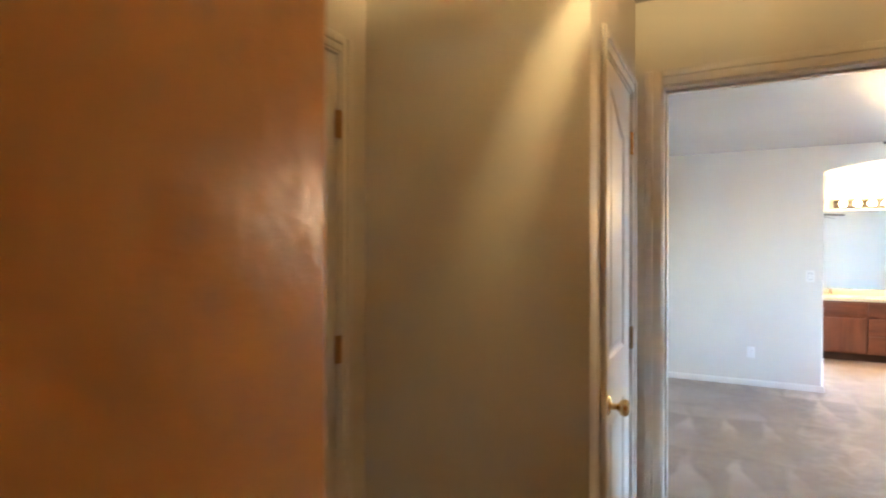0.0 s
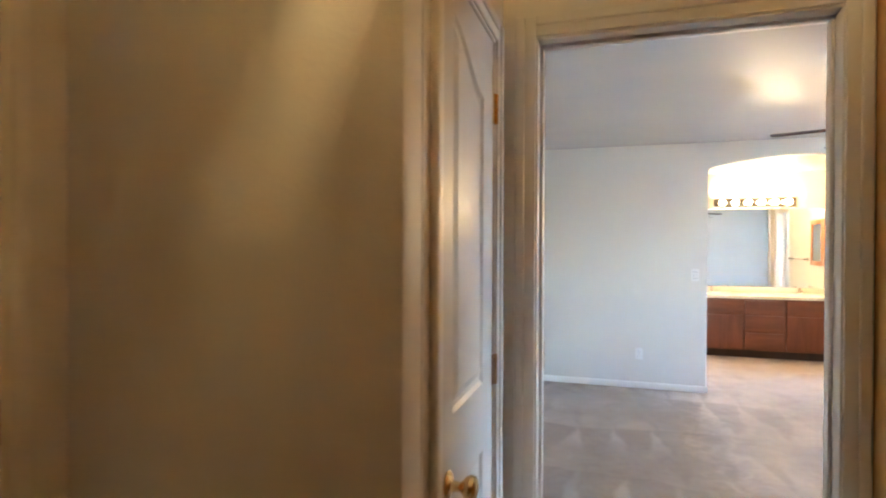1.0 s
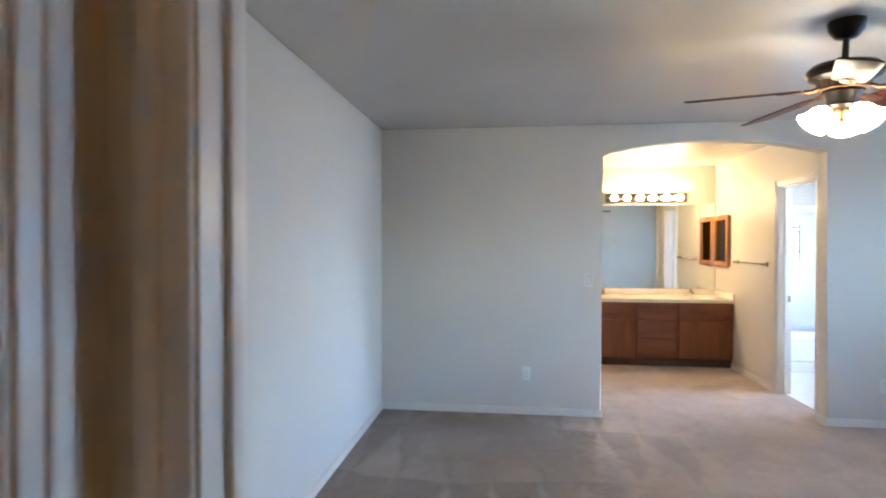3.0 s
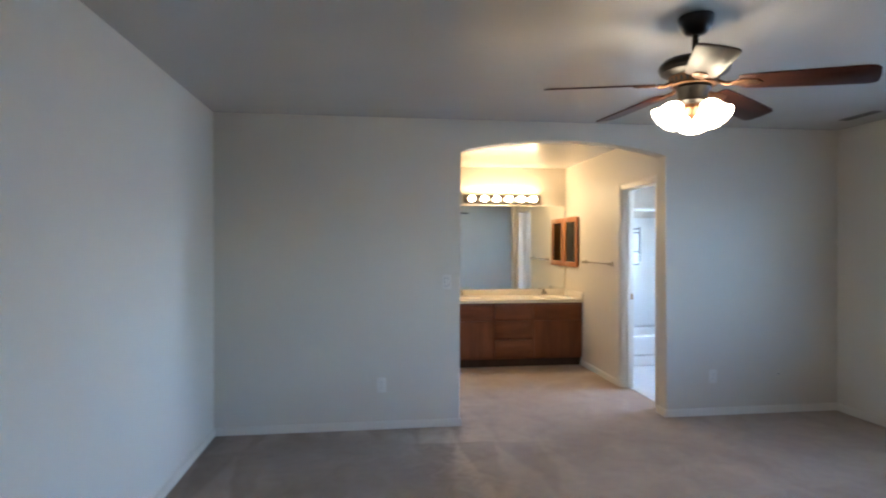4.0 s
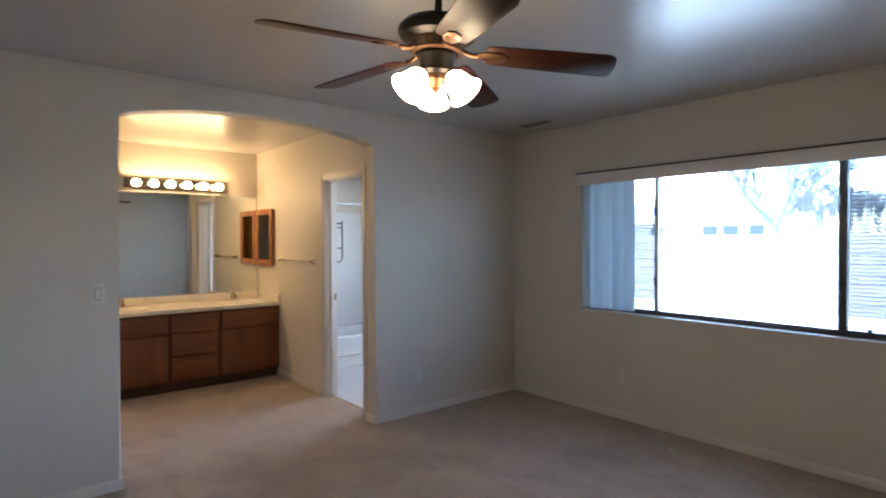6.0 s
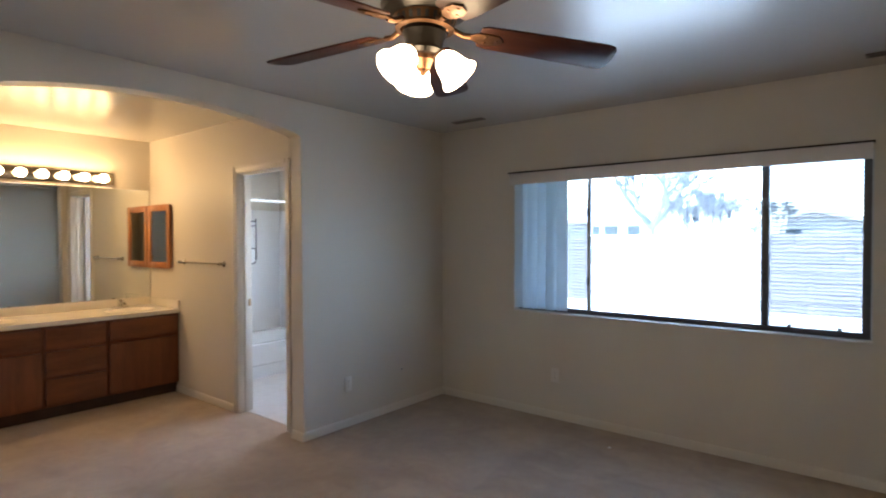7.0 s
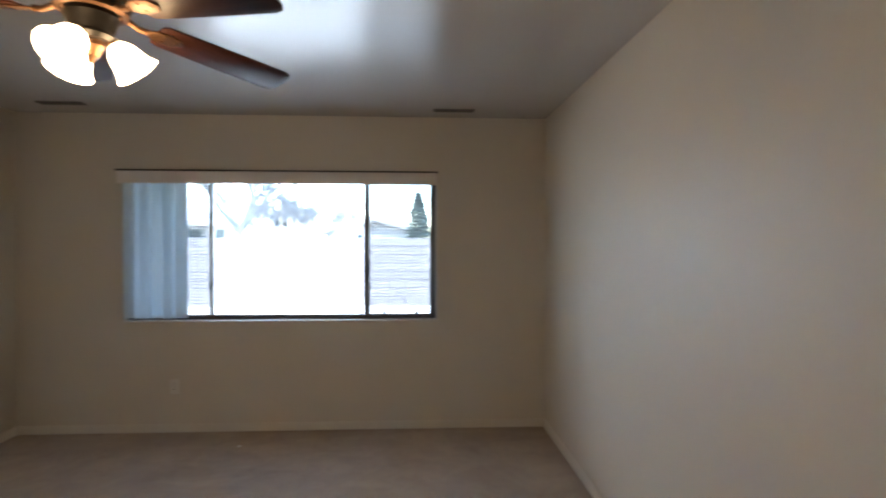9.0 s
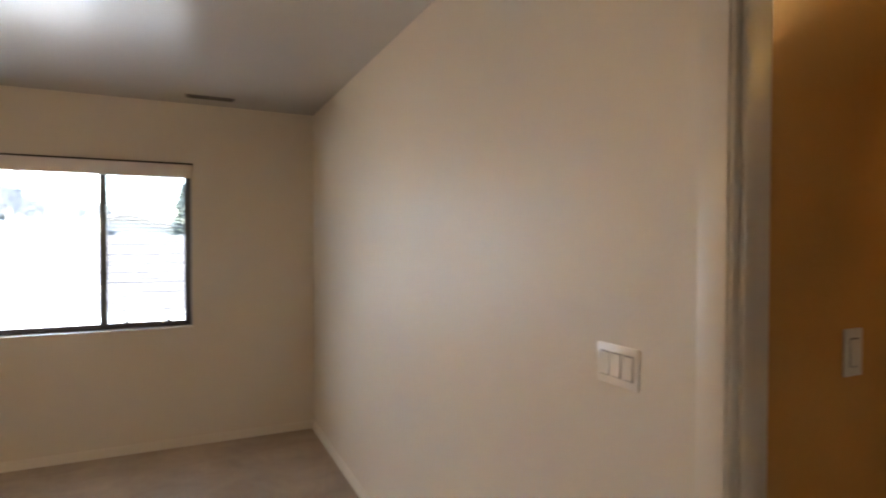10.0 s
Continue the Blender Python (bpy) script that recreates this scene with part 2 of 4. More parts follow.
# outdoors
GRAVEL = mat("pale_gravel", (0.50, 0.47, 0.43), 0.9, vary=0.15, scale=5, bump=0.5, bump_scale=40)
BLOCK = mat("grey_block_wall", (0.24, 0.215, 0.215), 0.85, vary=0.10, scale=4, bump=0.4, bump_scale=30, per_object=0.06)
STUCCO = mat("pale_stucco", (0.45, 0.42, 0.39), 0.85, vary=0.05, scale=3, bump=0.3, bump_scale=30)
ROOF = mat("grey_roof_shingle", (0.40, 0.39, 0.39), 0.85, vary=0.12, scale=8, bump=0.4, bump_scale=20)
PANE = mat("house_window_glass", (0.05, 0.07, 0.08), 0.08, vary=0.1)
BARK = mat("grey_bark", (0.15, 0.15, 0.155), 0.9, vary=0.2, scale=10, bump=0.5)
NEEDLE = mat("evergreen_needles", (0.095, 0.12, 0.105), 0.8, vary=0.3, scale=4)
PLUME = mat("dry_grass_plume", (0.62, 0.55, 0.42), 0.9, vary=0.15, scale=6)


# ---- mesh helpers ----
def box(bm, x0, y0, z0, x1, y1, z1, bev=0.0, seg=2):
    r = bmesh.ops.create_cube(bm, size=1.0)
    bmesh.ops.transform(bm, matrix=Matrix.LocRotScale(((x0 + x1) / 2, (y0 + y1) / 2, (z0 + z1) / 2), None, (abs(x1 - x0), abs(y1 - y0), abs(z1 - z0))), verts=r["verts"])
    if bev:
        edges = list({e for v in r["verts"] for e in v.link_edges})
        bmesh.ops.bevel(bm, geom=edges, offset=bev, segments=seg, profile=0.5, affect="EDGES")
    return bm


def lathe(bm, profile, seg=24, m=Matrix(), close=False):
    """Turns (radius, height) pairs round the z axis."""
    rings = []
    for r, z in profile:
        if r < 1e-5:
            rings.append([bm.verts.new(m @ Vector((0, 0, z)))])
        else:
            rings.append([bm.verts.new(m @ Vector((r * math.cos(2 * math.pi * i / seg), r * math.sin(2 * math.pi * i / seg), z))) for i in range(seg)])
    for a, b in zip(rings, rings[1:]):
        for i in range(seg):
            j = (i + 1) % seg
            if len(a) == 1 and len(b) > 1:
                bm.faces.new((a[0], b[j], b[i]))
            elif len(b) == 1 and len(a) > 1:
                bm.faces.new((a[i], a[j], b[0]))
            elif len(a) > 1:
                bm.faces.new((a[i], a[j], b[j], b[i]))
    return bm


def tube(bm, points, r, seg=8):
    """A round bar along points."""
    rings = []
    pts = [Vector(p) for p in points]
    for i, p in enumerate(pts):
        d = (pts[min(i + 1, len(pts) - 1)] - pts[max(i - 1, 0)]).normalized()
        up = Vector((0, 0, 1)) if abs(d.z) < 0.9 else Vector((1, 0, 0))
        s = d.cross(up).normalized()
        u = s.cross(d)
        rr = r[i] if isinstance(r, (list, tuple)) else r
        rings.append([bm.verts.new(p + rr * (math.cos(2 * math.pi * k / seg) * s + math.sin(2 * math.pi * k / seg) * u)) for k in range(seg)])
    for a, b in zip(rings, rings[1:]):
        for k in range(seg):
            bm.faces.new((a[k], a[(k + 1) % seg], b[(k + 1) % seg], b[k]))
    bm.faces.new(rings[0][::-1])
    bm.faces.new(rings[-1])
    return bm


def prism(bm, outline, z0, z1, m=Matrix(), bev=0.0):
    """An outline in x, y raised from z0 to z1."""
    a = [bm.verts.new(m @ Vector((x, y, z0))) for x, y in outline]
    b = [bm.verts.new(m @ Vector((x, y, z1))) for x, y in outline]
    n = len(a)
    fs = [bm.faces.new(a[::-1]), bm.faces.new(b)]
    for i in range(n):
        fs.append(bm.faces.new((a[i], a[(i + 1) % n], b[(i + 1) % n], b[i])))
    if bev:
        edges = [e for f in fs[:2] for e in f.edges]
        bmesh.ops.bevel(bm, geom=edges, offset=bev, segments=2, profile=0.5, affect="EDGES")
    return bm


def part(name, bm, material, parent=None, label="", at=None, sharp=32):
    bmesh.ops.recalc_face_normals(bm, faces=bm.faces)
    for f in bm.faces:
        f.smooth = True
    for e in bm.edges:
        e.smooth = not (len(e.link_faces) == 2 and e.calc_face_angle() > radians(sharp))
    me = bpy.data.meshes.new(name)
    bm.to_mesh(me)
    bm.free()
    me.materials.append(material)
    ob = new(name, me)
    if parent:
        ob.parent = parent
    if at is not None:
        ob.matrix_basis = at
    if label:
        tagged(ob, label)
    return ob


def thing(name, label, category, at=None, group="", kind=""):
    ob = new(name)
    ob.empty_display_size = 0.1
    if at is not None:
        ob.matrix_basis = at
    return tagged(ob, label, category, group, kind)


def bx(*a, **k):
    return box(bmesh.new(), *a, **k)


def structure(name, bm, material, label, category="wall"):
    return tagged(part(name, bm, material), label, category, kind="structure")


H = 2.44
XW, XE = -1.12, 4.10
YS0, YS, YN, YN1 = 2.660, 2.763, 6.81, 6.94
BX0, BX, BX1, BY = 0.752, 2.57, 2.69, 9.40
HX0, HX1 = -0.53, 0.552
LX, AY, DX = -0.445, 1.800, -1.20

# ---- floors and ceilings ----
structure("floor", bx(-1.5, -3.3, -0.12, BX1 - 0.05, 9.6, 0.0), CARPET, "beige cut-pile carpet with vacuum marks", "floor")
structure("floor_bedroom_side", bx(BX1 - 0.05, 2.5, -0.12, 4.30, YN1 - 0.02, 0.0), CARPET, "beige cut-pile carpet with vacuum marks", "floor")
structure("floor_tub_room", bx(BX1 - 0.05, YN1 - 0.02, -0.12, 4.30, 9.6, 0.004), VINYL, "pale vinyl floor of the tub room", "floor")
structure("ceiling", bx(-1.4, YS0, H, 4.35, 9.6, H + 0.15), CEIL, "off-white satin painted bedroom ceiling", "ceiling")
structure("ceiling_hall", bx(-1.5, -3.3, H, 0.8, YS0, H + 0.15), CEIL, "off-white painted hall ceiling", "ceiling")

# ---- walls ----
structure("wall_west", bx(XW - 0.12, YS, 0, XW, YN1, H), PAINT, "cream painted bedroom wall")

bm = bmesh.new()
AX0, AX1, AZ, AR = 0.757, 2.510, 2.190, 0.104
outline = [(XW - 0.12, -0.03), (AX0, -0.03), (AX0, AZ)]
mid, half = (AX0 + AX1) / 2, (AX1 - AX0) / 2
for i in range(1, 28):
    x = AX0 + (AX1 - AX0) * i / 28
    outline.append((x, AZ + AR * (1 - ((x - mid) / half) ** 2)))
outline += [(AX1, AZ), (AX1, -0.03), (4.22, -0.03), (4.22, H + 0.03), (XW - 0.12, H + 0.03)]
prism(bm, outline, -YN1, -YN, pose(0, 0, 0, 90), bev=0.010)
structure("wall_north", bm, PAINT, "cream painted wall with a shallow arched opening to the bathroom")

# added eave, unseen: keeps high sky light off the floor by the window
structure("eave_sky_blocker", bx(XE + 0.151, 2.3, 2.20, XE + 0.95, 9.7, 2.36, bev=0.01), TRIM, "added off-white eave, out of view, that blocks high sky light at the window", "eave")

WY0, WY1, WZ0, WZ1 = 3.622, 6.025, 0.853, 1.975
TY0, TY1, TZ0, TZ1 = 7.05, 8.50, 1.00, 2.10
bm = bmesh.new()
for y0, z0, y1, z1 in ((2.5, 0, WY0, H), (WY0, 0, WY1, WZ0), (WY0, WZ1, WY1, H), (WY1, 0, TY0, H), (TY0, 0, TY1, TZ0), (TY0, TZ1, TY1, H), (TY1, 0, 9.55, H)):
    box(bm, XE, y0, z0, XE + 0.15, y1, z1)
structure("wall_east", bm, PAINT, "cream painted wall with a wide sliding window")

EX0, EX1, EZ = -0.335, 0.475, 2.075
bm = bmesh.new()
for x0, z0, x1, z1 in ((-1.32, 0, EX0 - 0.02, H), (EX0 - 0.02, EZ + 0.02, EX1 + 0.02, H), (EX1 + 0.02, 0, 4.10, H)):
    box(bm, x0, YS0, z0, x1, YS, z1)
structure("wall_south", bm, PAINT, "cream painted wall with the bedroom doorway")

structure("wall_hall_east", bx(HX1, -3.12, 0, HX1 + 0.12, YS0, H), ORANGE, "burnt orange painted hall wall")
bm = bmesh.new()
box(bm, HX0 - 0.12, -3.0, -0.03, HX0, 0.776, H + 0.03, bev=0.012, seg=3)
structure("wall_hall_west", bm, ORANGE, "burnt orange satin painted hall wall ending at a rounded corner")
# unseen end wall, set far back and orange to cut bounced light
structure("wall_hall_south", bx(-1.32, -3.12, 0, HX1, -3.0, H), ORANGE, "unseen hall end wall, burnt orange to bounce less light")
structure("wall_alcove_south", bx(-1.32, 0.64, 0, HX0 - 0.121, 0.775, H), PAINT, "cream painted return wall of the hall alcove")
structure("wall_alcove", bx(-1.32, AY, -0.03, LX, AY + 0.10, H + 0.03, bev=0.008), PAINT, "cream painted alcove wall with warm streaks of light")
bm = bmesh.new()
LY0, LY1, LZ = 2.005, 2.53, 2.032
for y0, z0, y1, z1 in ((AY + 0.10, 0, LY0 - 0.015, H), (LY0 - 0.015, LZ + 0.015, LY1 + 0.015, H), (LY1 + 0.015, 0, YS0, H)):
    box(bm, LX - 0.09, y0, z0, LX - 0.001, y1, z1)
structure("wall_closet", bm, PAINT, "cream painted narrow wall around a linen closet door")
D0, D1, DZ = 0.845, 1.655, 2.032
bm = bmesh.new()
for y0, z0, y1, z1 in ((0.776, 0, D0 - 0.01, H), (D0 - 0.01, DZ + 0.015, D1 + 0.01, H), (D1 + 0.01, 0, AY, H)):
    box(bm, DX - 0.12, y0, z0, DX, y1, z1)
structure("wall_alcove_west", bm, PAINT, "cream painted alcove wall around a panelled door")
structure("wall_closet_back", bx(-1.32, AY + 0.10, 0, -1.20, YS0, H), PAINT, "plain wall inside the linen closet")

structure("wall_bath_west", bx(BX0 - 0.12, YN1, 0, BX0, BY, H), PAINT, "cream painted bathroom wall")
structure("wall_bath_north", bx(BX0 - 0.12, BY, 0, XE, BY + 0.12, H), PAINT, "cream painted bathroom wall behind the vanity mirror")
BD0, BD1, BDZ = 7.09, 7.76, 2.0
bm = bmesh.new()
for y0, z0, y1, z1 in ((YN1, 0, BD0 - 0.015, H), (BD0 - 0.015, BDZ + 0.015, BD1 + 0.015, H), (BD1 + 0.015, 0, BY, H)):
    box(bm, BX, y0, z0, BX1, y1, z1)
structure("wall_bath_east", bm, PAINT, "cream painted bathroom partition with a doorway to the tub room")


# ---- baseboards ----
def baseboard(x0, y0, x1, y1, nx, ny, h=0.060):
    """A painted board along a wall, thickness towards (nx, ny), its top edge eased."""
    d = Vector((x1 - x0, y1 - y0, 0))
    ln = d.length
    bm = bmesh.new()
    prof = [(0, 0), (0.013, 0), (0.013, h - 0.018), (0.009, h - 0.006), (0.004, h), (0, h)]
    m = Matrix(((d.x / ln, nx, 0, x0), (d.y / ln, ny, 0, y0), (0, 0, 1, 0), (0, 0, 0, 1)))
    a = [bm.verts.new(m @ Vector((0, p, z))) for p, z in prof]
    b = [bm.verts.new(m @ Vector((ln, p, z))) for p, z in prof]
    for i in range(len(prof)):
        j = (i + 1) % len(prof)
        bm.faces.new((a[i], a[j], b[j], b[i]))
    bm.faces.new(a)
    bm.faces.new(b[::-1])
    return structure("baseboard", bm, TRIM, "thin off-white painted baseboard", "baseboard")


for b in ((XW, YS, XW, YN, 1, 0), (XW, YN, AX0, YN, 0, -1), (AX1, YN, XE, YN, 0, -1), (XE, YS, XE, YN, -1, 0), (0.545, YS, XE, YS, 0, 1),
          (AX0, YN - 0.012, AX0, YN1, 1, 0), (AX1, YN - 0.012, AX1, YN1, -1, 0), (BX, BD1 + 0.075, BX, 8.86, -1, 0), (BX0, YN1, BX0, 8.86, 1, 0),
          (HX1, -3.0, HX1, YS0, -1, 0), (HX0, -3.0, HX0, 0.770, 1, 0), (-1.19, AY, LX, AY, 0, -1), (LX, AY + 0.02, LX, LY0 - 0.08, 1, 0)):
    baseboard(*b)


# ---- doors ----
def leaf_mesh(w, h, columns, t=0.035):
    """A moulded door leaf, x 0 to w, z 0 to h, front at y 0 facing -y. columns: lists of panel outlines from the bottom up,
    each with sunk mouldings round a raised field."""
    bm = bmesh.new()

    def quad(x0, z0, x1, z1):
        bm.faces.new([bm.verts.new((x, 0, z)) for x, z in ((x0, z0), (x1, z0), (x1, z1), (x0, z1))])

    x = 0.0
    for col in columns:
        x0, x1 = col[0](0)[0][0], col[0](0)[1][0]
        quad(x, 0, x0, h)
        x, z = x1, 0.0
        for shape in col:
            loop = shape(0)
            quad(x0, z, x1, loop[0][1])
            z = max(c[1] for c in loop)
            over = loop[2:]
            for a, b in zip(over, over[1:]):
                if abs(a[0] - b[0]) > 1e-6:
                    bm.faces.new([bm.verts.new((px, 0, pz)) for px, pz in ((b[0], b[1]), (a[0], a[1]), (a[0], z + 0.001), (b[0], z + 0.001))])
            z += 0.001
            rings = []
            for d, y in ((0, 0), (0.010, 0.007), (0.022, 0.008), (0.045, 0.001)):
                rings.append([bm.verts.new((px, y, pz)) for px, pz in shape(d)])
            n = len(loop)
            for a, b in zip(rings, rings[1:]):
                for i in range(n):
                    bm.faces.new((a[i], a[(i + 1) % n], b[(i + 1) % n], b[i]))
            bm.faces.new(rings[-1])
        quad(x0, z, x1, h)
    quad(x, 0, w, h)
    box(bm, 0, 0.010, 0, w, t, h)
    for a in ((0, 0, 0, 0.004, 0.0102, h), (w - 0.004, 0, 0, w, 0.0102, h), (0.004, 0, h - 0.004, w - 0.004, 0.0102, h)):
        box(bm, a[0], 0.0004, a[2], a[3], a[4], a[5])
    return bm


def half_arch(x0, x1, z0, zlow, zhigh, rise_left):
    """A panel outline, set inwards by d, whose top sweeps up in an S towards one side."""
    def shape(d):
        pts = [(x0 + d, z0 + d), (x1 - d, z0 + d)]
        n = 10
        for i in range(n + 1):
            u = i / n
            s = u * u * (3 - 2 * u)
            pts.append((x1 - d + (x0 - x1 + 2 * d) * u, zlow - d + (zhigh - zlow) * (s if rise_left else 1 - s)))
        return pts
    return shape


def rect(x0, z0, x1, z1):
    return lambda d: [(x0 + d, z0 + d), (x1 - d, z0 + d), (x1 - d, z1 - d), (x0 + d, z1 - d)]


def hinge(parent, x, z, material=BRASS, y=0.0):
    bm = bmesh.new()
    lathe(bm, [(0, -0.046), (0.0055, -0.044), (0.0055, 0.044), (0, 0.046)], 10, pose(x, y - 0.006, z))
    for k in (-0.028, 0.0, 0.028):
        lathe(bm, [(0.0062, k - 0.012), (0.0066, k), (0.0062, k + 0.012)], 10, pose(x, y - 0.006, z))
    box(bm, x - 0.016, y - 0.003, z - 0.044, x + 0.016, y + 0.001, z + 0.044)
    return part("hinge", bm, material, parent)


def knob(parent, x, z, label="polished brass knob"):
    bm = bmesh.new()
    m = pose(x, 0, z, 90)
    lathe(bm, [(0, 0), (0.030, 0.0), (0.031, 0.004), (0.024, 0.010), (0.012, 0.013), (0.010, 0.030), (0.014, 0.036), (0.024, 0.044), (0.0275, 0.054), (0.025, 0.063), (0.014, 0.069), (0, 0.070)], 24, m)
    return part("door_knob", bm, BRASS, parent, label)


def casing(parent, x0, z0, x1, z1, y, side):
    """One board of a door casing with a stepped, eased profile; side: where its thick edge is."""
    bm = bmesh.new()
    box(bm, x0, y - 0.010, z0, x1, y, z1, bev=0.004, seg=3)
    w = 0.030
    a = {"l": (x0, z0, x0 + w, z1), "r": (x1 - w, z0, x1, z1), "t": (x0, z1 - w, x1, z1)}[side]
    box(bm, a[0], y - 0.017, a[1], a[2], y - 0.002, a[3], bev=0.006, seg=4)
    return part("casing", bm, TRIM, parent)


def frame_of(parent, w, h, depth, cw=0.062, back=True, stop=None):
    """Jambs, stops and casings of a doorway; local x 0 to w, front face y 0, wall depth along +y."""
    for x0, x1 in ((-0.018, 0.0), (w, w + 0.018)):
        part("jamb", bx(x0, -0.002, 0, x1, depth + 0.002, h, bev=0.0015), TRIM, parent)
    part("head_jamb", bx(-0.018, -0.002, h, w + 0.018, depth + 0.002, h + 0.018, bev=0.0015), TRIM, parent)
    if stop is not None:
        for x0, x1 in ((0.0, 0.011), (w - 0.011, w)):
            part("door_stop", bx(x0, stop, 0, x1, stop + 0.035, h - 0.011, bev=0.003), TRIM, parent)
        part("door_stop", bx(0.0, stop, h - 0.011, w, stop + 0.035, h, bev=0.003), TRIM, parent)
    casing(parent, -0.006 - cw, 0, -0.006, h + 0.006 + cw, -0.0, "l")
    casing(parent, w + 0.006, 0, w + 0.006 + cw, h + 0.006 + cw, -0.0, "r")
    casing(parent, -0.006, h + 0.006, w + 0.006, h + 0.006 + cw, -0.0, "t")
    if back:
        for x0, x1 in ((-0.006 - cw, -0.006), (w + 0.006, w + 0.006 + cw)):
            part("casing", bx(x0, depth, 0, x1, depth + 0.010, h + 0.006 + cw, bev=0.003), TRIM, parent)
        part("casing", bx(-0.006, depth, h + 0.006, w + 0.006, depth + 0.010, h + 0.006 + cw, bev=0.003), TRIM, parent)


# bedroom doorway
EW = EX1 - EX0
door = thing("door_1", "white painted bedroom doorway with brass hinges and no leaf", "door", pose(EX0, YS0, 0), kind="structure")
frame_of(door, EW, EZ, YS - YS0, cw=0.064, stop=0.050)
for z in (1.83, 1.07, 0.25):
    bm = bmesh.new()
    lathe(bm, [(0, -0.046), (0.006, -0.044), (0.006, 0.044), (0, 0.046)], 10, pose(0.003, YS - YS0 + 0.012, z))
    for k in (-0.03, 0.0, 0.03):
        lathe(bm, [(0.0065, k - 0.011), (0.0072, k), (0.0065, k + 0.011)], 10, pose(0.003, YS - YS0 + 0.012, z))
    box(bm, -0.001, YS - YS0 - 0.030, z - 0.044, 0.0025, YS - YS0 + 0.010, z + 0.044)
    part("hinge", bm, BRASS, door)
part("strike_plate", bx(EW - 0.0025, 0.086, 0.865, EW + 0.001, 0.114, 0.925, bev=0.001), OLDBRASS, door)

# linen closet door
door = thing("door_2", "narrow white moulded linen closet door with brass knob, closed", "door", pose(LX, LY0, 0, 0, 0, 90), kind="structure")
LW = LY1 - LY0
frame_of(door, LW, LZ, 0.085, cw=0.058, back=False)
lf = part("door_leaf", leaf_mesh(LW - 0.006, 2.018, [[rect(0.107, 0.20, 0.402, 0.86), half_arch(0.107, 0.402, 1.045, 1.83, 1.945, True)]]), DOORP, door, sharp=6, at=pose(0.003, 0.004, 0.010))
knob(lf, 0.062, 0.905)
for z in (1.835, 1.07, 0.25):
    hinge(door, LW - 0.001, z, BRASS if z > 1.5 else OLDBRASS)

# alcove door
door = thing("door_3", "white moulded four-panel door with an arched top, closed", "door", pose(DX, D0, 0, 0, 0, 90), kind="structure")
DW = D1 - D0
frame_of(door, DW, DZ, 0.11, cw=0.052, back=False)
panels = [[rect(0.125, 0.22, 0.344, 0.88), half_arch(0.125, 0.344, 1.065, 1.832, 1.925, False)], [rect(0.466, 0.22, 0.685, 0.88), half_arch(0.466, 0.685, 1.065, 1.832, 1.925, True)]]
lf = part("door_leaf", leaf_mesh(DW - 0.006, 2.018, panels), DOORP, door, sharp=6, at=pose(0.003, 0.006, 0.010))
knob(lf, 0.07, 0.905)
for z in (1.81, 1.10, 0.25):
    hinge(door, DW - 0.001, z, OLDBRASS)

# doorway to the tub room: its front faces the vanity area (-x)
door = thing("door_4", "white painted doorway to the tub room, standing open", "door", pose(BX, BD1, 0, 0, 0, -90), kind="structure")
BW = BD1 - BD0
frame_of(door, BW, BDZ, BX1 - BX, cw=0.056, stop=0.05)
part("strike_plate", bx(-0.001, 0.092, 0.89, 0.0025, 0.118, 0.95, bev=0.001), OLDBRASS, door)
panels = [[rect(0.10, 0.22, 0.285, 0.88), half_arch(0.10, 0.285, 1.065, 1.80, 1.865, False)], [rect(0.375, 0.22, 0.56, 0.88), half_arch(0.375, 0.56, 1.065, 1.80, 1.865, True)]]
lf = part("door_leaf", leaf_mesh(BW - 0.01, 1.985, panels), DOORP, door, sharp=6, at=pose(BW - 0.004, BX1 - BX + 0.02, 0.012, 0, 0, 90))
knob(lf, BW - 0.08, 0.905)

# ---- bedroom window ----
win = thing("window_1", "wide dark aluminium three-light sliding window with insect screens", "window", pose(0, 0, 0), kind="structure")
FX0, FX1 = XE + 0.075, XE + 0.125
part("window_sill", bx(XE - 0.006, WY0 + 0.001, WZ0 - 0.012, FX1, WY1 - 0.001, WZ0 + 0.002, bev=0.003), TRIM, win, "white painted sill")
fr = bmesh.new()
for a in ((FX0, WY0, WZ0 + 0.002, FX1, WY0 + 0.052, WZ1), (FX0, WY1 - 0.040, WZ0 + 0.002, FX1, WY1, WZ1), (FX0, WY0 + 0.040, WZ0 + 0.002, FX1, WY1 - 0.040, WZ0 + 0.034), (FX0, WY0 + 0.040, WZ1 - 0.03, FX1, WY1 - 0.040, WZ1)):
    box(fr, *a, bev=0.003)
box(fr, FX0 - 0.006, WY0 + 0.040, WZ0 + 0.034, FX0 + 0.004, WY1 - 0.040, WZ0 + 0.040)
part("window_frame", fr, ALU, win)
M1, M2 = 4.185, 5.385
for y0, y1, z in ((M1 - 0.030, M1 + 0.016, 0), (M2 - 0.010, M2 + 0.016, 0)):
    part("mullion", bx(FX0 - 0.004, y0, WZ0 + 0.034, FX1 - 0.004, y1, WZ1 - 0.03, bev=0.003), ALU, win)
part("sash_stile", bx(FX0 - 0.018, M2 - 0.022, WZ0 + 0.036, FX0 + 0.012, M2 + 0.006, WZ1 - 0.03, bev=0.003), ALULIGHT, win, "worn bare aluminium stile")
part("jamb_liner", bx(FX0 - 0.030, WY0 + 0.001, WZ0 + 0.003, FX0 - 0.001, WY0 + 0.010, WZ1 - 0.002, bev=0.002), ALULIGHT, win, "pale aluminium liner of the jamb")
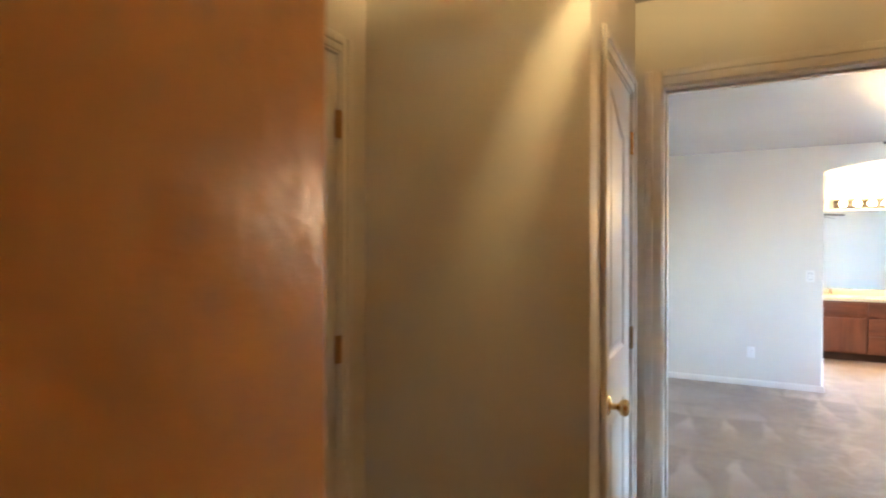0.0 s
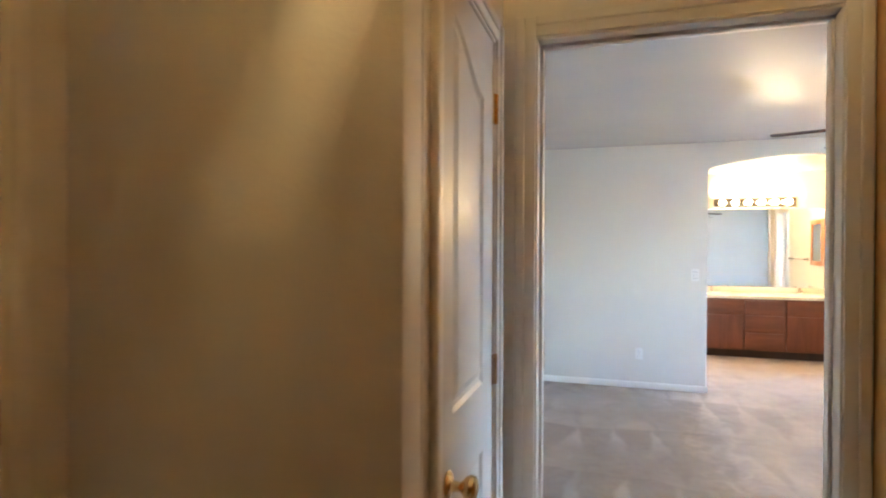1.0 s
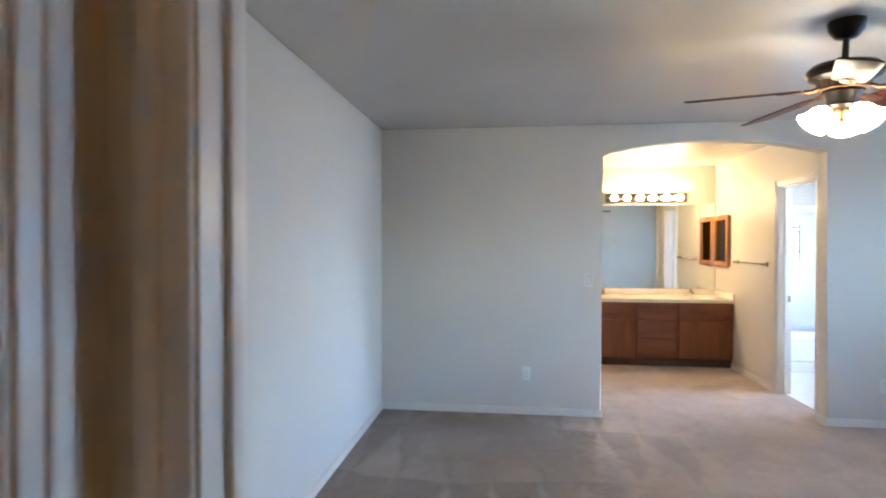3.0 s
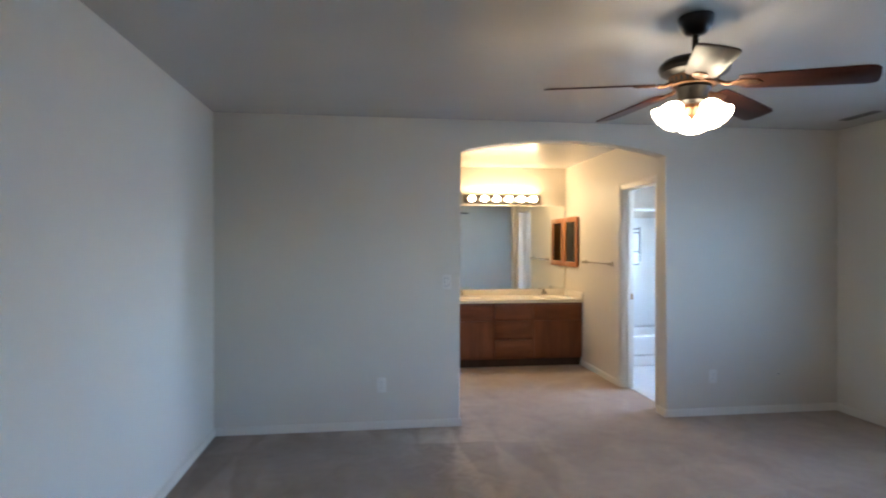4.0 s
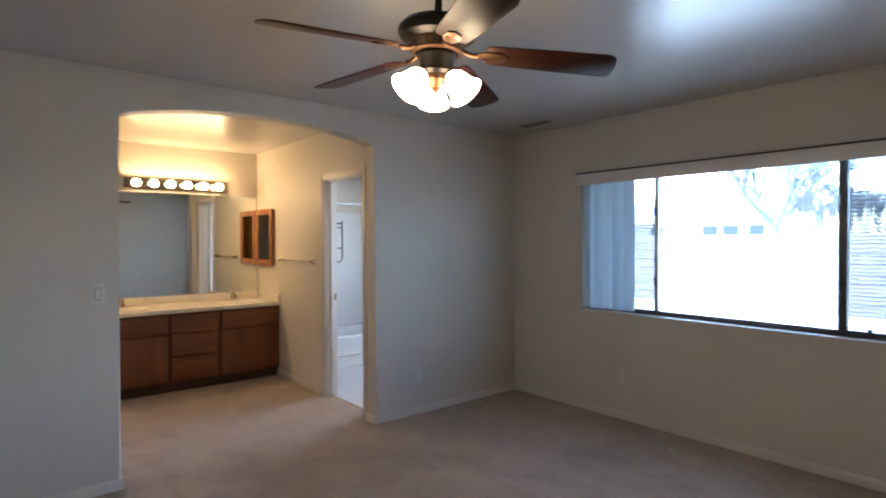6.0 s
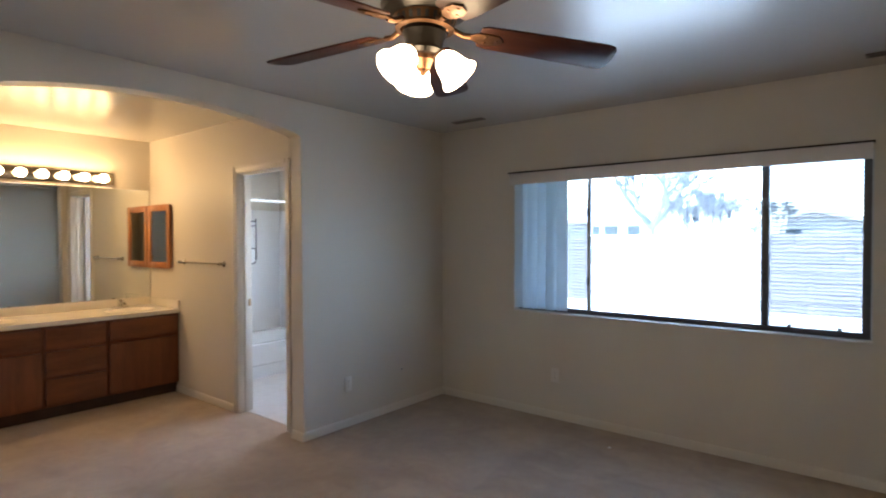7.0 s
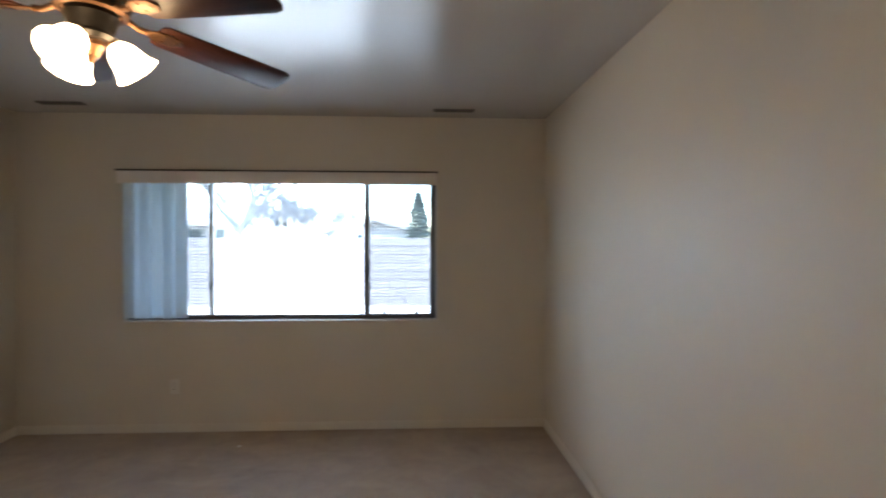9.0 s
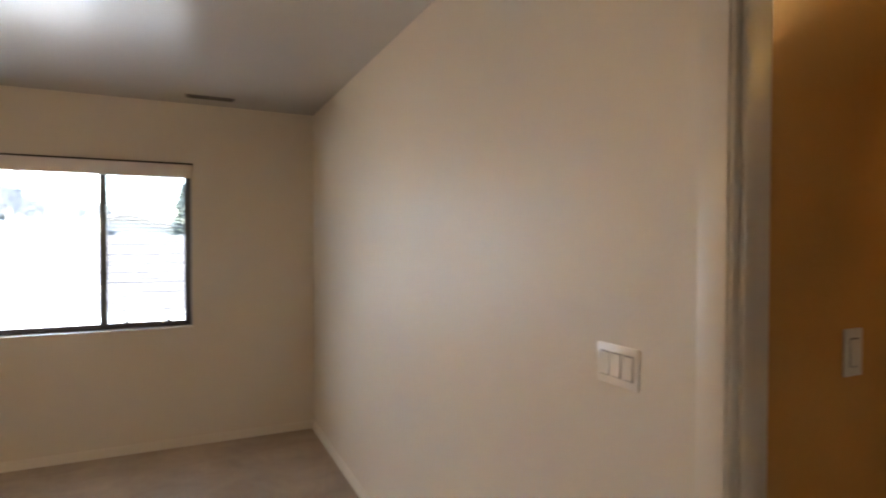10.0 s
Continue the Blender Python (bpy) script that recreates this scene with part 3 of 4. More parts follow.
for y, z in ((M2 + 0.002, 1.12), (M2 + 0.002, 1.66), (M1 - 0.006, 1.12), (M1 - 0.006, 1.68)):
    part("latch", bx(FX0 - 0.020, y - 0.012, z - 0.032, FX0 - 0.003, y + 0.012, z + 0.032, bev=0.004), ALU, win)
for y in (3.78, 4.04):
    part("roller_clip", bx(FX0 - 0.010, y - 0.012, WZ0 + 0.038, FX0 + 0.012, y + 0.012, WZ0 + 0.056, bev=0.003), ALU, win)
for y0, y1 in ((WY0 + 0.02, M1 - 0.02), (M1 + 0.01, M2 - 0.01), (M2 + 0.01, WY1 - 0.02)):
    p = part("pane", bx(FX0 + 0.020, y0, WZ0 + 0.03, FX0 + 0.024, y1, WZ1 - 0.025), GLASS, win)
    p.visible_shadow = False
for y0, y1 in ((WY0 + 0.02, M1 - 0.02), (M2 + 0.01, WY1 - 0.02)):
    bm = bmesh.new()
    v = [bm.verts.new(c) for c in ((FX1 - 0.006, y0, WZ0 + 0.03), (FX1 - 0.006, y1, WZ0 + 0.03), (FX1 - 0.006, y1, WZ1 - 0.025), (FX1 - 0.006, y0, WZ1 - 0.025))]
    bm.faces.new(v)
    part("insect_screen", bm, SCREEN, win, "grey woven insect screen")

# tub room window, high on the outer wall
win = thing("window_2", "dark framed tub room window with clear daylight", "window", kind="structure")
bm = bmesh.new()
for a in ((XE + 0.07, TY0, TZ0, XE + 0.12, TY0 + 0.03, TZ1), (XE + 0.07, TY1 - 0.03, TZ0, XE + 0.12, TY1, TZ1), (XE + 0.07, TY0 + 0.03, TZ0, XE + 0.12, TY1 - 0.03, TZ0 + 0.03), (XE + 0.07, TY0 + 0.03, TZ1 - 0.03, XE + 0.12, TY1 - 0.03, TZ1)):
    box(bm, *a, bev=0.003)
part("window_frame", bm, ALU, win)
p = part("pane", bx(XE + 0.09, TY0 + 0.02, TZ0 + 0.02, XE + 0.094, TY1 - 0.02, TZ1 - 0.02), CLEARGLASS, win)
p.visible_shadow = False

# ---- vertical blind ----
blind = thing("vertical_blind", "pale vinyl vertical blind drawn to one side below a boxed valance", "blind", pose(XE, 0, 0))
VX = -0.055
bm = bmesh.new()
box(bm, VX, 3.628, 1.906, VX + 0.006, 6.038, 1.999, bev=0.002)
for y0, y1 in ((3.628, 3.634), (6.032, 6.038)):
    box(bm, VX + 0.006, y0, 1.906, -0.001, y1, 1.999)
part("valance", bm, VALANCE, blind, "greyish vinyl valance")
part("dust_cover", bx(VX - 0.008, 3.618, 2.000, -0.001, 6.048, 2.010, bev=0.002), BRONZE, blind, "thin dark strip along the valance top")
part("headrail", bx(VX + 0.012, 3.65, 1.945, -0.012, 6.02, 1.985, bev=0.003), ALULIGHT, blind)
rng = random.Random(5)
for y, turn in ((5.596, -30), (5.668, -82), (5.700, -64), (5.772, -24), (5.840, -84), (5.872, -60), (5.928, -80), (5.986, -28)):
    ang = radians(turn + rng.uniform(-3, 3))
    bm = bmesh.new()
    n = 6
    col = []
    for z in (0.872, 1.944):
        ring = []
        for side in (0.0, 0.0009):
            for k in range(n + 1):
                u = (k / n - 0.5) * 0.089
                b = 0.007 * (1 - (2 * k / n - 1) ** 2) + side
                ring.append(bm.verts.new((0.028 + b * math.cos(ang) - u * math.sin(ang) * -1, y + u * math.cos(ang) + b * math.sin(ang), z)))
        col.append(ring)
    a, b = col
    for s in (0, n + 1):
        for k in range(n):
            bm.faces.new((a[s + k], a[s + k + 1], b[s + k + 1], b[s + k]))
    part("vane", bm, VANE, blind)


# ---- ceiling fan ----
FX, FY = 1.476, 4.748
fan = thing("ceiling_fan", "dark bronze ceiling fan, five rosewood blades, three lit frosted shades", "ceiling fan", pose(FX, FY, 2.30, 1.8, 1.4, 0) @ pose(0, 0, -2.28))
part("canopy", lathe(bmesh.new(), [(0, H - 0.001), (0.072, H - 0.001), (0.075, H - 0.030), (0.068, H - 0.062), (0.044, H - 0.092), (0.022, H - 0.100), (0, H - 0.100)], 32), BRONZE, fan)
part("downrod", lathe(bmesh.new(), [(0, H - 0.09), (0.0135, H - 0.09), (0.0135, 2.248), (0.026, 2.244), (0.028, 2.221), (0, 2.221)], 20), BRONZE, fan)
motor = part("motor_housing", lathe(bmesh.new(), [(0, 2.248), (0.050, 2.248), (0.085, 2.241), (0.128, 2.228), (0.146, 2.208), (0.148, 2.192), (0.138, 2.175), (0.112, 2.162), (0.100, 2.158), (0, 2.158)], 40), BRONZE, fan)
band = part("vent_band", lathe(bmesh.new(), [(0.090, 2.158), (0.106, 2.157), (0.103, 2.150), (0.094, 2.128), (0.098, 2.122), (0.080, 2.118)], 36), COPPER, motor, "copper pierced band")
bm = bmesh.new()
for k in range(24):
    a = 2 * math.pi * k / 24
    m = Matrix.Rotation(a, 4, "Z")
    bm2 = [bm.verts.new(m @ Vector(c)) for c in ((0.1035, -0.006, 2.150), (0.1035, 0.006, 2.150), (0.0965, 0.0055, 2.130), (0.0965, -0.0055, 2.130))]
    bm.faces.new(bm2)
part("vent_slot", bm, SLOT, motor)
part("switch_housing", lathe(bmesh.new(), [(0, 2.122), (0.070, 2.122), (0.074, 2.108), (0.064, 2.088), (0.060, 2.060), (0.066, 2.050), (0.054, 2.038), (0, 2.036)], 32), BRONZE, fan)
part("fitter", lathe(bmesh.new(), [(0, 2.038), (0.034, 2.038), (0.036, 2.022), (0.028, 2.010), (0.022, 1.992), (0.012, 1.984), (0.008, 1.974), (0, 1.970)], 24), COPPER, fan, "dark copper light fitter with finial")

BLADE_Z = 2.130
for k in range(5):
    az = 29.5 + 72 * k
    base = pose(0, 0, BLADE_Z, 0, 0, az) @ pose(0, 0, 0, 0, 4.0, 0) @ pose(0, 0, 0, -13)
    outl = [(0.185, -0.050), (0.205, -0.060), (0.30, -0.064), (0.46, -0.069), (0.615, -0.073), (0.640, -0.066), (0.652, -0.048), (0.656, 0.0), (0.652, 0.048), (0.640, 0.066), (0.615, 0.073), (0.46, 0.069), (0.30, 0.064), (0.205, 0.060), (0.185, 0.050), (0.178, 0.0)]
    blade = part("blade", prism(bmesh.new(), outl, -0.003, 0.003, bev=0.0012), WALNUT, fan, at=base)
    bm = bmesh.new()
    prism(bm, [(0.150, -0.010), (0.180, -0.026), (0.215, -0.030), (0.250, -0.024), (0.268, 0.0), (0.250, 0.024), (0.215, 0.030), (0.180, 0.026), (0.150, 0.010)], -0.0085, -0.0032, bev=0.001)
    tube(bm, [(0.155, 0, -0.005), (0.130, 0, -0.006), (0.105, 0, 0.004), (0.085, 0, 0.012), (0.070, 0, 0.012)], [0.010, 0.009, 0.009, 0.010, 0.011], 8)
    for sx, sy in ((0.205, -0.016), (0.205, 0.016), (0.243, 0.0)):
        lathe(bm, [(0, -0.0115), (0.005, -0.0105), (0.006, -0.0085)], 8, pose(sx, sy, 0))
    part("blade_iron", bm, COPPER, blade, "dark copper blade bracket")

for az in (56, 176, 296):
    m = pose(0, 0, 0, 0, 0, az) @ pose(0.050, 0, 2.048) @ pose(0, 0, 0, 0, -42, 0) @ Matrix.Scale(0.80, 4)
    bm = bmesh.new()
    tube(bm, [(0.020, 0, 2.032), (0.040, 0, 2.046), (0.054, 0, 2.038)], 0.008, 8)
    bmesh.ops.transform(bm, matrix=pose(0, 0, 0, 0, 0, az), verts=bm.verts)
    lathe(bm, [(0, 0.004), (0.022, 0.002), (0.026, -0.010), (0.027, -0.030), (0.0, -0.030)], 16, m)
    part("lamp_arm", bm, COPPER, fan)
    bm = bmesh.new()
    prof = [(0.025, -0.018), (0.034, -0.026), (0.048, -0.045), (0.057, -0.070), (0.062, -0.095), (0.070, -0.118), (0.084, -0.138), (0.081, -0.139), (0.067, -0.117), (0.058, -0.093), (0.053, -0.070), (0.045, -0.046), (0.030, -0.028)]
    lathe(bm, prof, 24, m)
    part("shade", bm, SHADE, fan, "frosted white glass bell shade, lit")
    bm = bmesh.new()
    lathe(bm, [(0, -0.030), (0.012, -0.034), (0.022, -0.055), (0.027, -0.078), (0.022, -0.098), (0.010, -0.108), (0, -0.110)], 14, m)
    part("bulb", bm, SHADE, fan, "lit bulb")


# ---- ceiling vents ----
def ceiling_vent(at):
    v = thing("ceiling_vent", "slim grey-brown metal air vent set in the ceiling", "vent", at, group="ceiling vents")
    w, d = 0.305, 0.075
    bm = bmesh.new()
    for a in ((-d / 2, -w / 2, -0.007, d / 2, -w / 2 + 0.014, 0), (-d / 2, w / 2 - 0.014, -0.007, d / 2, w / 2, 0), (-d / 2, -w / 2 + 0.014, -0.007, -d / 2 + 0.014, w / 2 - 0.014, 0), (d / 2 - 0.014, -w / 2 + 0.014, -0.007, d / 2, w / 2 - 0.014, 0)):
        box(bm, *a, bev=0.002)
    part("frame", bm, VENT, v)
    part("backing", bx(-d / 2 + 0.01, -w / 2 + 0.01, -0.002, d / 2 - 0.01, w / 2 - 0.01, -0.0005), SLOT, v)
    for i in range(5):
        x = -d / 2 + 0.018 + i * 0.0098
        bm = bx(-0.0042, -w / 2 + 0.014, -0.0006, 0.0042, w / 2 - 0.014, 0.0006)
        part("slat", bm, VENT, v, at=pose(x, 0, -0.0065, 0, 35, 0))
    return v


ceiling_vent(pose(3.855, 3.510, H))
ceiling_vent(pose(3.800, 6.285, H))


# ---- switches and outlets: local front faces -y, wall at y 0 ----
def outlet(at, label="white duplex power outlet near the baseboard"):
    o = thing("power_outlet", label, "outlet", at, group="wall outlets")
    part("cover_plate", bx(-0.035, -0.006, -0.057, 0.035, 0, 0.057, bev=0.003), PLASTIC, o)
    for z in (-0.021, 0.021):
        s = part("socket", prism(bmesh.new(), [(0.017 * math.cos(a), 0.0145 * math.sin(a)) for a in [2 * math.pi * k / 14 for k in range(14)]], 0.0055, 0.0075, pose(0, 0, z, 90)), PLASTIC, o)
        bm = bmesh.new()
        for x in (-0.0065, 0.0065):
            box(bm, x - 0.001, -0.0080, z - 0.002, x + 0.001, -0.0070, z + 0.006)
        part("slot", bm, SLOT, s)
    part("screw", lathe(bmesh.new(), [(0, 0.0075), (0.003, 0.007), (0.003, 0.005)], 8, pose(0, 0, 0, 90)), NICKEL, o)
    return o


def switches(at, n, label):
    o = thing("light_switch", label, "light switch", at @ Matrix.Scale(0.84, 4) if n > 1 else at)
    w = 0.070 + 0.046 * (n - 1)
    part("cover_plate", bx(-w / 2, -0.006, -0.057, w / 2, 0, 0.057, bev=0.003), PLASTIC, o)
    for i in range(n):
        x = (i - (n - 1) / 2) * 0.046
        part("recess", bx(x - 0.0175, -0.0064, -0.0345, x + 0.0175, -0.0055, 0.0345), VENT, o)
        bm = bmesh.new()
        vs = [bm.verts.new(c) for c in ((x - 0.0155, -0.0105, -0.0315), (x + 0.0155, -0.0105, -0.0315), (x + 0.0155, -0.0068, 0.0315), (x - 0.0155, -0.0068, 0.0315), (x - 0.0155, -0.005, -0.0315), (x + 0.0155, -0.005, -0.0315), (x + 0.0155, -0.005, 0.0315), (x - 0.0155, -0.005, 0.0315))]
        for f in ((0, 1, 2, 3), (4, 7, 6, 5), (0, 4, 5, 1), (1, 5, 6, 2), (2, 6, 7, 3), (3, 7, 4, 0)):
            bm.faces.new([vs[k] for k in f])
        part("rocker", bm, PLASTIC, o)
    return o


outlet(pose(0.137, YN, 0.344), "white duplex power outlet on the wall beside the arch")
outlet(pose(2.930, YN, 0.328), "white duplex power outlet on the wall near the corner")
outlet(pose(XE, 5.640, 0.350, 0, 0, -90), "cream power outlet below the window")
jack = thing("wall_jack", "small dark cable jack in the wall", "jack", pose(3.534, YN, 0.334))
part("cover_plate", bx(-0.013, -0.003, -0.013, 0.013, 0, 0.013, bev=0.002), PLASTIC, jack)
part("socket", lathe(bmesh.new(), [(0, 0.006), (0.006, 0.006), (0.007, 0.002)], 10, pose(0, 0, 0, 90)), SLOT, jack)
switches(pose(0.652, YN, 1.147), 1, "single white rocker light switch beside the arch")
switches(pose(0.768, YS, 1.188, 0, 0, 180), 3, "triple white rocker light switch beside the bedroom doorway")
switches(pose(HX1, 2.24, 1.215, 0, 0, -90), 1, "single white rocker light switch on the orange hall wall")

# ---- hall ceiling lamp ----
# the lamp itself is out of view, placed by its warm light
lamp = thing("hall_ceiling_lamp", "small lit ceiling lamp, out of view, with an added brass globe slotted to streak its light", "ceiling lamp", pose(-0.17, 1.42, H))
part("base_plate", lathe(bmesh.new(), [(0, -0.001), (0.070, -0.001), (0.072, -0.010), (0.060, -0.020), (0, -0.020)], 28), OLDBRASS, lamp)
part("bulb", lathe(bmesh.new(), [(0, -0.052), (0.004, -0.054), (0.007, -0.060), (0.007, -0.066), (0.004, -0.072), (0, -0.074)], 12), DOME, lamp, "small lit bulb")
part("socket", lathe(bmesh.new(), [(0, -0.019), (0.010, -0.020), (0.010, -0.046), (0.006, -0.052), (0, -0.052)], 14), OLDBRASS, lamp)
# added globe petals: their twisted gaps shape slanting streaks on the alcove wall
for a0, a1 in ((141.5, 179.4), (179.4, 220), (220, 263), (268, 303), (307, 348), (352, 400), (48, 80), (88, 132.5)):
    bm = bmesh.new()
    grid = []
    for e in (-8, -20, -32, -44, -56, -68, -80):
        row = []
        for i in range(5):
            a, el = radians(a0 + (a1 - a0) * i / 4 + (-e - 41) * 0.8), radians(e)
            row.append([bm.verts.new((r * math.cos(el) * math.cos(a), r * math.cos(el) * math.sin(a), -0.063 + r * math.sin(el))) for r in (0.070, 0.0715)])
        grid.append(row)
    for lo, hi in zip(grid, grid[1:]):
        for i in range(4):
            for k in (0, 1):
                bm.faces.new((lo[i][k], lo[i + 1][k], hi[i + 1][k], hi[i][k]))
    part("beam_shaper", bm, OLDBRASS, lamp)
# added cap closes the globe so less light falls to the floor
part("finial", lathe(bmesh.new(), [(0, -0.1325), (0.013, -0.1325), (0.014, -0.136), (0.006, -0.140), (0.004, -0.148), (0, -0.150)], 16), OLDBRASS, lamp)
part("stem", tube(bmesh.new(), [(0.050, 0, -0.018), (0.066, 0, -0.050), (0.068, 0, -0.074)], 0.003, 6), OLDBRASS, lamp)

# ---- vanity ----
VY, CT = 8.81, 0.795
van = thing("vanity_cabinet", "stained oak double vanity cabinet with slab doors and drawers", "vanity", pose(0, 0, 0))
body = bmesh.new()
box(body, BX0 + 0.002, VY + 0.018, 0.095, BX - 0.002, BY - 0.002, CT - 0.036)
part("carcass", body, OAK_Z, van)
part("toe_kick", bx(BX0 + 0.004, VY + 0.040, 0.0, BX - 0.004, VY + 0.055, 0.095), TOEKICK, van, "dark recessed toe kick")
ZB, ZT = 0.095, CT - 0.036
X = (BX0 + 0.002, 1.483, 1.950, BX - 0.002)
for x0, x1 in ((X[0], X[0] + 0.035), (X[1] - 0.019, X[1] + 0.019), (X[2] - 0.019, X[2] + 0.019), (X[3] - 0.035, X[3])):
    part("face_frame_stile", bx(x0, VY + 0.008, ZB, x1, VY + 0.018, ZT, bev=0.001), OAK_Z, van)
for z0, z1 in ((ZB, ZB + 0.03), (0.545, 0.575), (ZT - 0.022, ZT)):
    for i in range(3):
        part("face_frame_rail", bx(X[i] + 0.02, VY + 0.009, z0, X[i + 1] - 0.02, VY + 0.018, z1, bev=0.001), OAK_X, van)


def front(name, x0, z0, x1, z1, material):
    return part(name, bx(x0, VY - 0.016, z0, x1, VY + 0.0078, z1, bev=0.004, seg=3), material, van)


for i in (0, 2):
    x0, x1 = X[i] + (0.022 if i == 0 else 0.015), X[i + 1] - (0.015 if i == 0 else 0.022)
    front("false_drawer_front", x0, 0.574, x1, 0.738, OAK_X)
    front("cabinet_door", x0, 0.112, x1, 0.546, OAK_Z)
for z0, z1 in ((0.574, 0.738), (0.350, 0.546), (0.112, 0.322)):
    front("drawer_front", X[1] + 0.015, z0, X[2] - 0.015, z1, OAK_X)

top = thing("countertop", "cream cultured marble vanity counter with two moulded basins", "countertop")
bm = bmesh.new()
SINKS = ((1.175, 9.085), (2.245, 9.085))
cx0, cx1, cy0, cy1 = BX0 + 0.002, BX - 0.002, VY - 0.030, BY - 0.002
edges = []
corners = [bm.verts.new((x, y, CT)) for x, y in ((cx0, cy0), (cx1, cy0), (cx1, cy1), (cx0, cy1))]
edges += [bm.edges.new((corners[i], corners[(i + 1) % 4])) for i in range(4)]
for sx, sy in SINKS:
    rings = []
    for s, z in ((1.0, 0.0), (0.96, -0.006), (0.88, -0.040), (0.68, -0.095), (0.35, -0.125), (0.10, -0.130)):
        rings.append([bm.verts.new((sx + 0.215 * s * math.cos(2 * math.pi * k / 32), sy + 0.160 * s * math.sin(2 * math.pi * k / 32), CT + z)) for k in range(32)])
    edges += [bm.edges.new((rings[0][k], rings[0][(k + 1) % 32])) for k in range(32)]
    for a, b in zip(rings, rings[1:]):
        for k in range(32):
            bm.faces.new((a[k], a[(k + 1) % 32], b[(k + 1) % 32], b[k]))
    bm.faces.new(rings[-1])
bmesh.ops.triangle_fill(bm, use_beauty=True, edges=edges)
low = [bm.verts.new((v.co.x, v.co.y, CT - 0.036)) for v in corners]
for i in range(4):
    j = (i + 1) % 4
    bm.faces.new((corners[j], corners[i], low[i], low[j]))
part("slab", bm, MARBLE, top)
part("backsplash", bx(cx0, BY - 0.022, CT, cx1, BY - 0.002, CT + 0.078, bev=0.003), MARBLE, top)
part("side_splash", bx(cx1 - 0.018, cy0 + 0.004, CT, cx1, BY - 0.0225, CT + 0.078, bev=0.003), MARBLE, top)
for sx, sy in SINKS:
    part("drain", lathe(bmesh.new(), [(0, 0.001), (0.020, 0.001), (0.022, -0.001)], 16, pose(sx, sy, CT - 0.128)), CHROME, top)


def faucet(at):
    f = thing("faucet", "chrome centre-set basin faucet with a single lever", "faucet", at, group="basin faucets")
    part("base", prism(bmesh.new(), [(0.075 * math.cos(a), 0.024 * math.sin(a)) for a in [2 * math.pi * k / 24 for k in range(24)]], 0, 0.014, bev=0.003), CHROME, f)
    bm = bmesh.new()
    lathe(bm, [(0.026, 0.012), (0.023, 0.040), (0.018, 0.052), (0, 0.054)], 18)
    tube(bm, [(0, 0, 0.034), (0, -0.04, 0.050), (0, -0.085, 0.052), (0, -0.112, 0.040)], [0.014, 0.012, 0.010, 0.009], 10)
    part("spout", bm, CHROME, f)
    bm = bmesh.new()
    lathe(bm, [(0, 0.084), (0.014, 0.082), (0.021, 0.070), (0.019, 0.056), (0, 0.053)], 16)
    part("lever", bm, CHROME, f)
    return f


for sx, sy in SINKS:
    faucet(pose(sx, 9.305, CT))

mir = thing("vanity_mirror", "large frameless mirror above the vanity", "mirror")
part("mirror_glass", bx(BX0 + 0.02, BY - 0.008, 0.876, BX - 0.018, BY - 0.001, 1.945), MIRROR, mir)
for x in (1.40, 2.05):
    part("clip", bx(x - 0.012, BY - 0.011, 0.868, x + 0.012, BY - 0.001, 0.884, bev=0.001), CHROME, mir)

bar = thing("vanity_light_bar", "chrome bath light bar with six lit globe bulbs", "light fixture", pose(1.715, BY, 2.030))
bm = bmesh.new()
box(bm, -0.50, -0.040, -0.056, 0.50, 0, 0.056, bev=0.006)
part("bar_body", bm, GUNMETAL, bar)
for i in range(6):
    x = (i - 2.5) * 0.160
    part("socket_cup", lathe(bmesh.new(), [(0.030, 0.038), (0.031, 0.044), (0.022, 0.052), (0, 0.052)], 20, pose(x, 0, 0, 90)), CHROME, bar)
    bm = bmesh.new()
    bmesh.ops.create_uvsphere(bm, u_segments=18, v_segments=12, radius=0.040, matrix=Matrix.Translation((x, -0.090, 0)))
    part("bulb", bm, BULB, bar, "lit globe bulb")

cab = thing("medicine_cabinet", "golden oak framed medicine cabinet with a mirror door", "cabinet", pose(BX, 9.148, 1.483, 0, 0, -90))
W2, H2 = 0.235, 0.312
part("cabinet_body", bx(-W2 + 0.012, -0.018, -H2 + 0.012, W2 - 0.012, 0, H2 - 0.012), OAK_ZB, cab)
fw = 0.062
for x0, x1 in ((-W2, -W2 + fw), (W2 - fw, W2)):
    part("door_frame_stile", bx(x0, -0.040, -H2, x1, -0.019, H2, bev=0.006), OAK_ZB, cab)
for z0, z1 in ((-H2, -H2 + fw), (H2 - fw, H2)):
    part("door_frame_rail", bx(-W2 + fw, -0.039, z0, W2 - fw, -0.019, z1, bev=0.004), OAK_Y, cab)
part("mirror_glass", bx(-W2 + fw - 0.004, -0.030, -H2 + fw - 0.004, W2 - fw + 0.004, -0.026, H2 - fw + 0.004), MIRROR, cab)

tb = thing("towel_bar", "brushed metal towel bar on the bathroom wall", "towel bar", pose(BX, 8.335, 1.243, 0, 0, -90))
part("rod", tube(bmesh.new(), [(-0.37, -0.045, 0), (0.37, -0.045, 0)], 0.008, 12), NICKEL, tb)
for x in (-0.355, 0.355):
    bm = bmesh.new()
    lathe(bm, [(0, 0), (0.026, 0.0), (0.027, 0.005), (0.018, 0.012), (0.011, 0.020), (0.011, 0.034), (0.016, 0.040), (0.016, 0.052), (0.009, 0.058), (0, 0.059)], 18, pose(x, 0, 0, 90))
    part("post", bm, NICKEL, tb)

# ---- tub room ----
tub = thing("bathtub", "white enamelled bathtub along the tub room wall", "bathtub")
tx0, tx1, ty0, ty1, tz = BX1 + 0.004, XE - 0.004, 8.63, BY - 0.004, 0.365
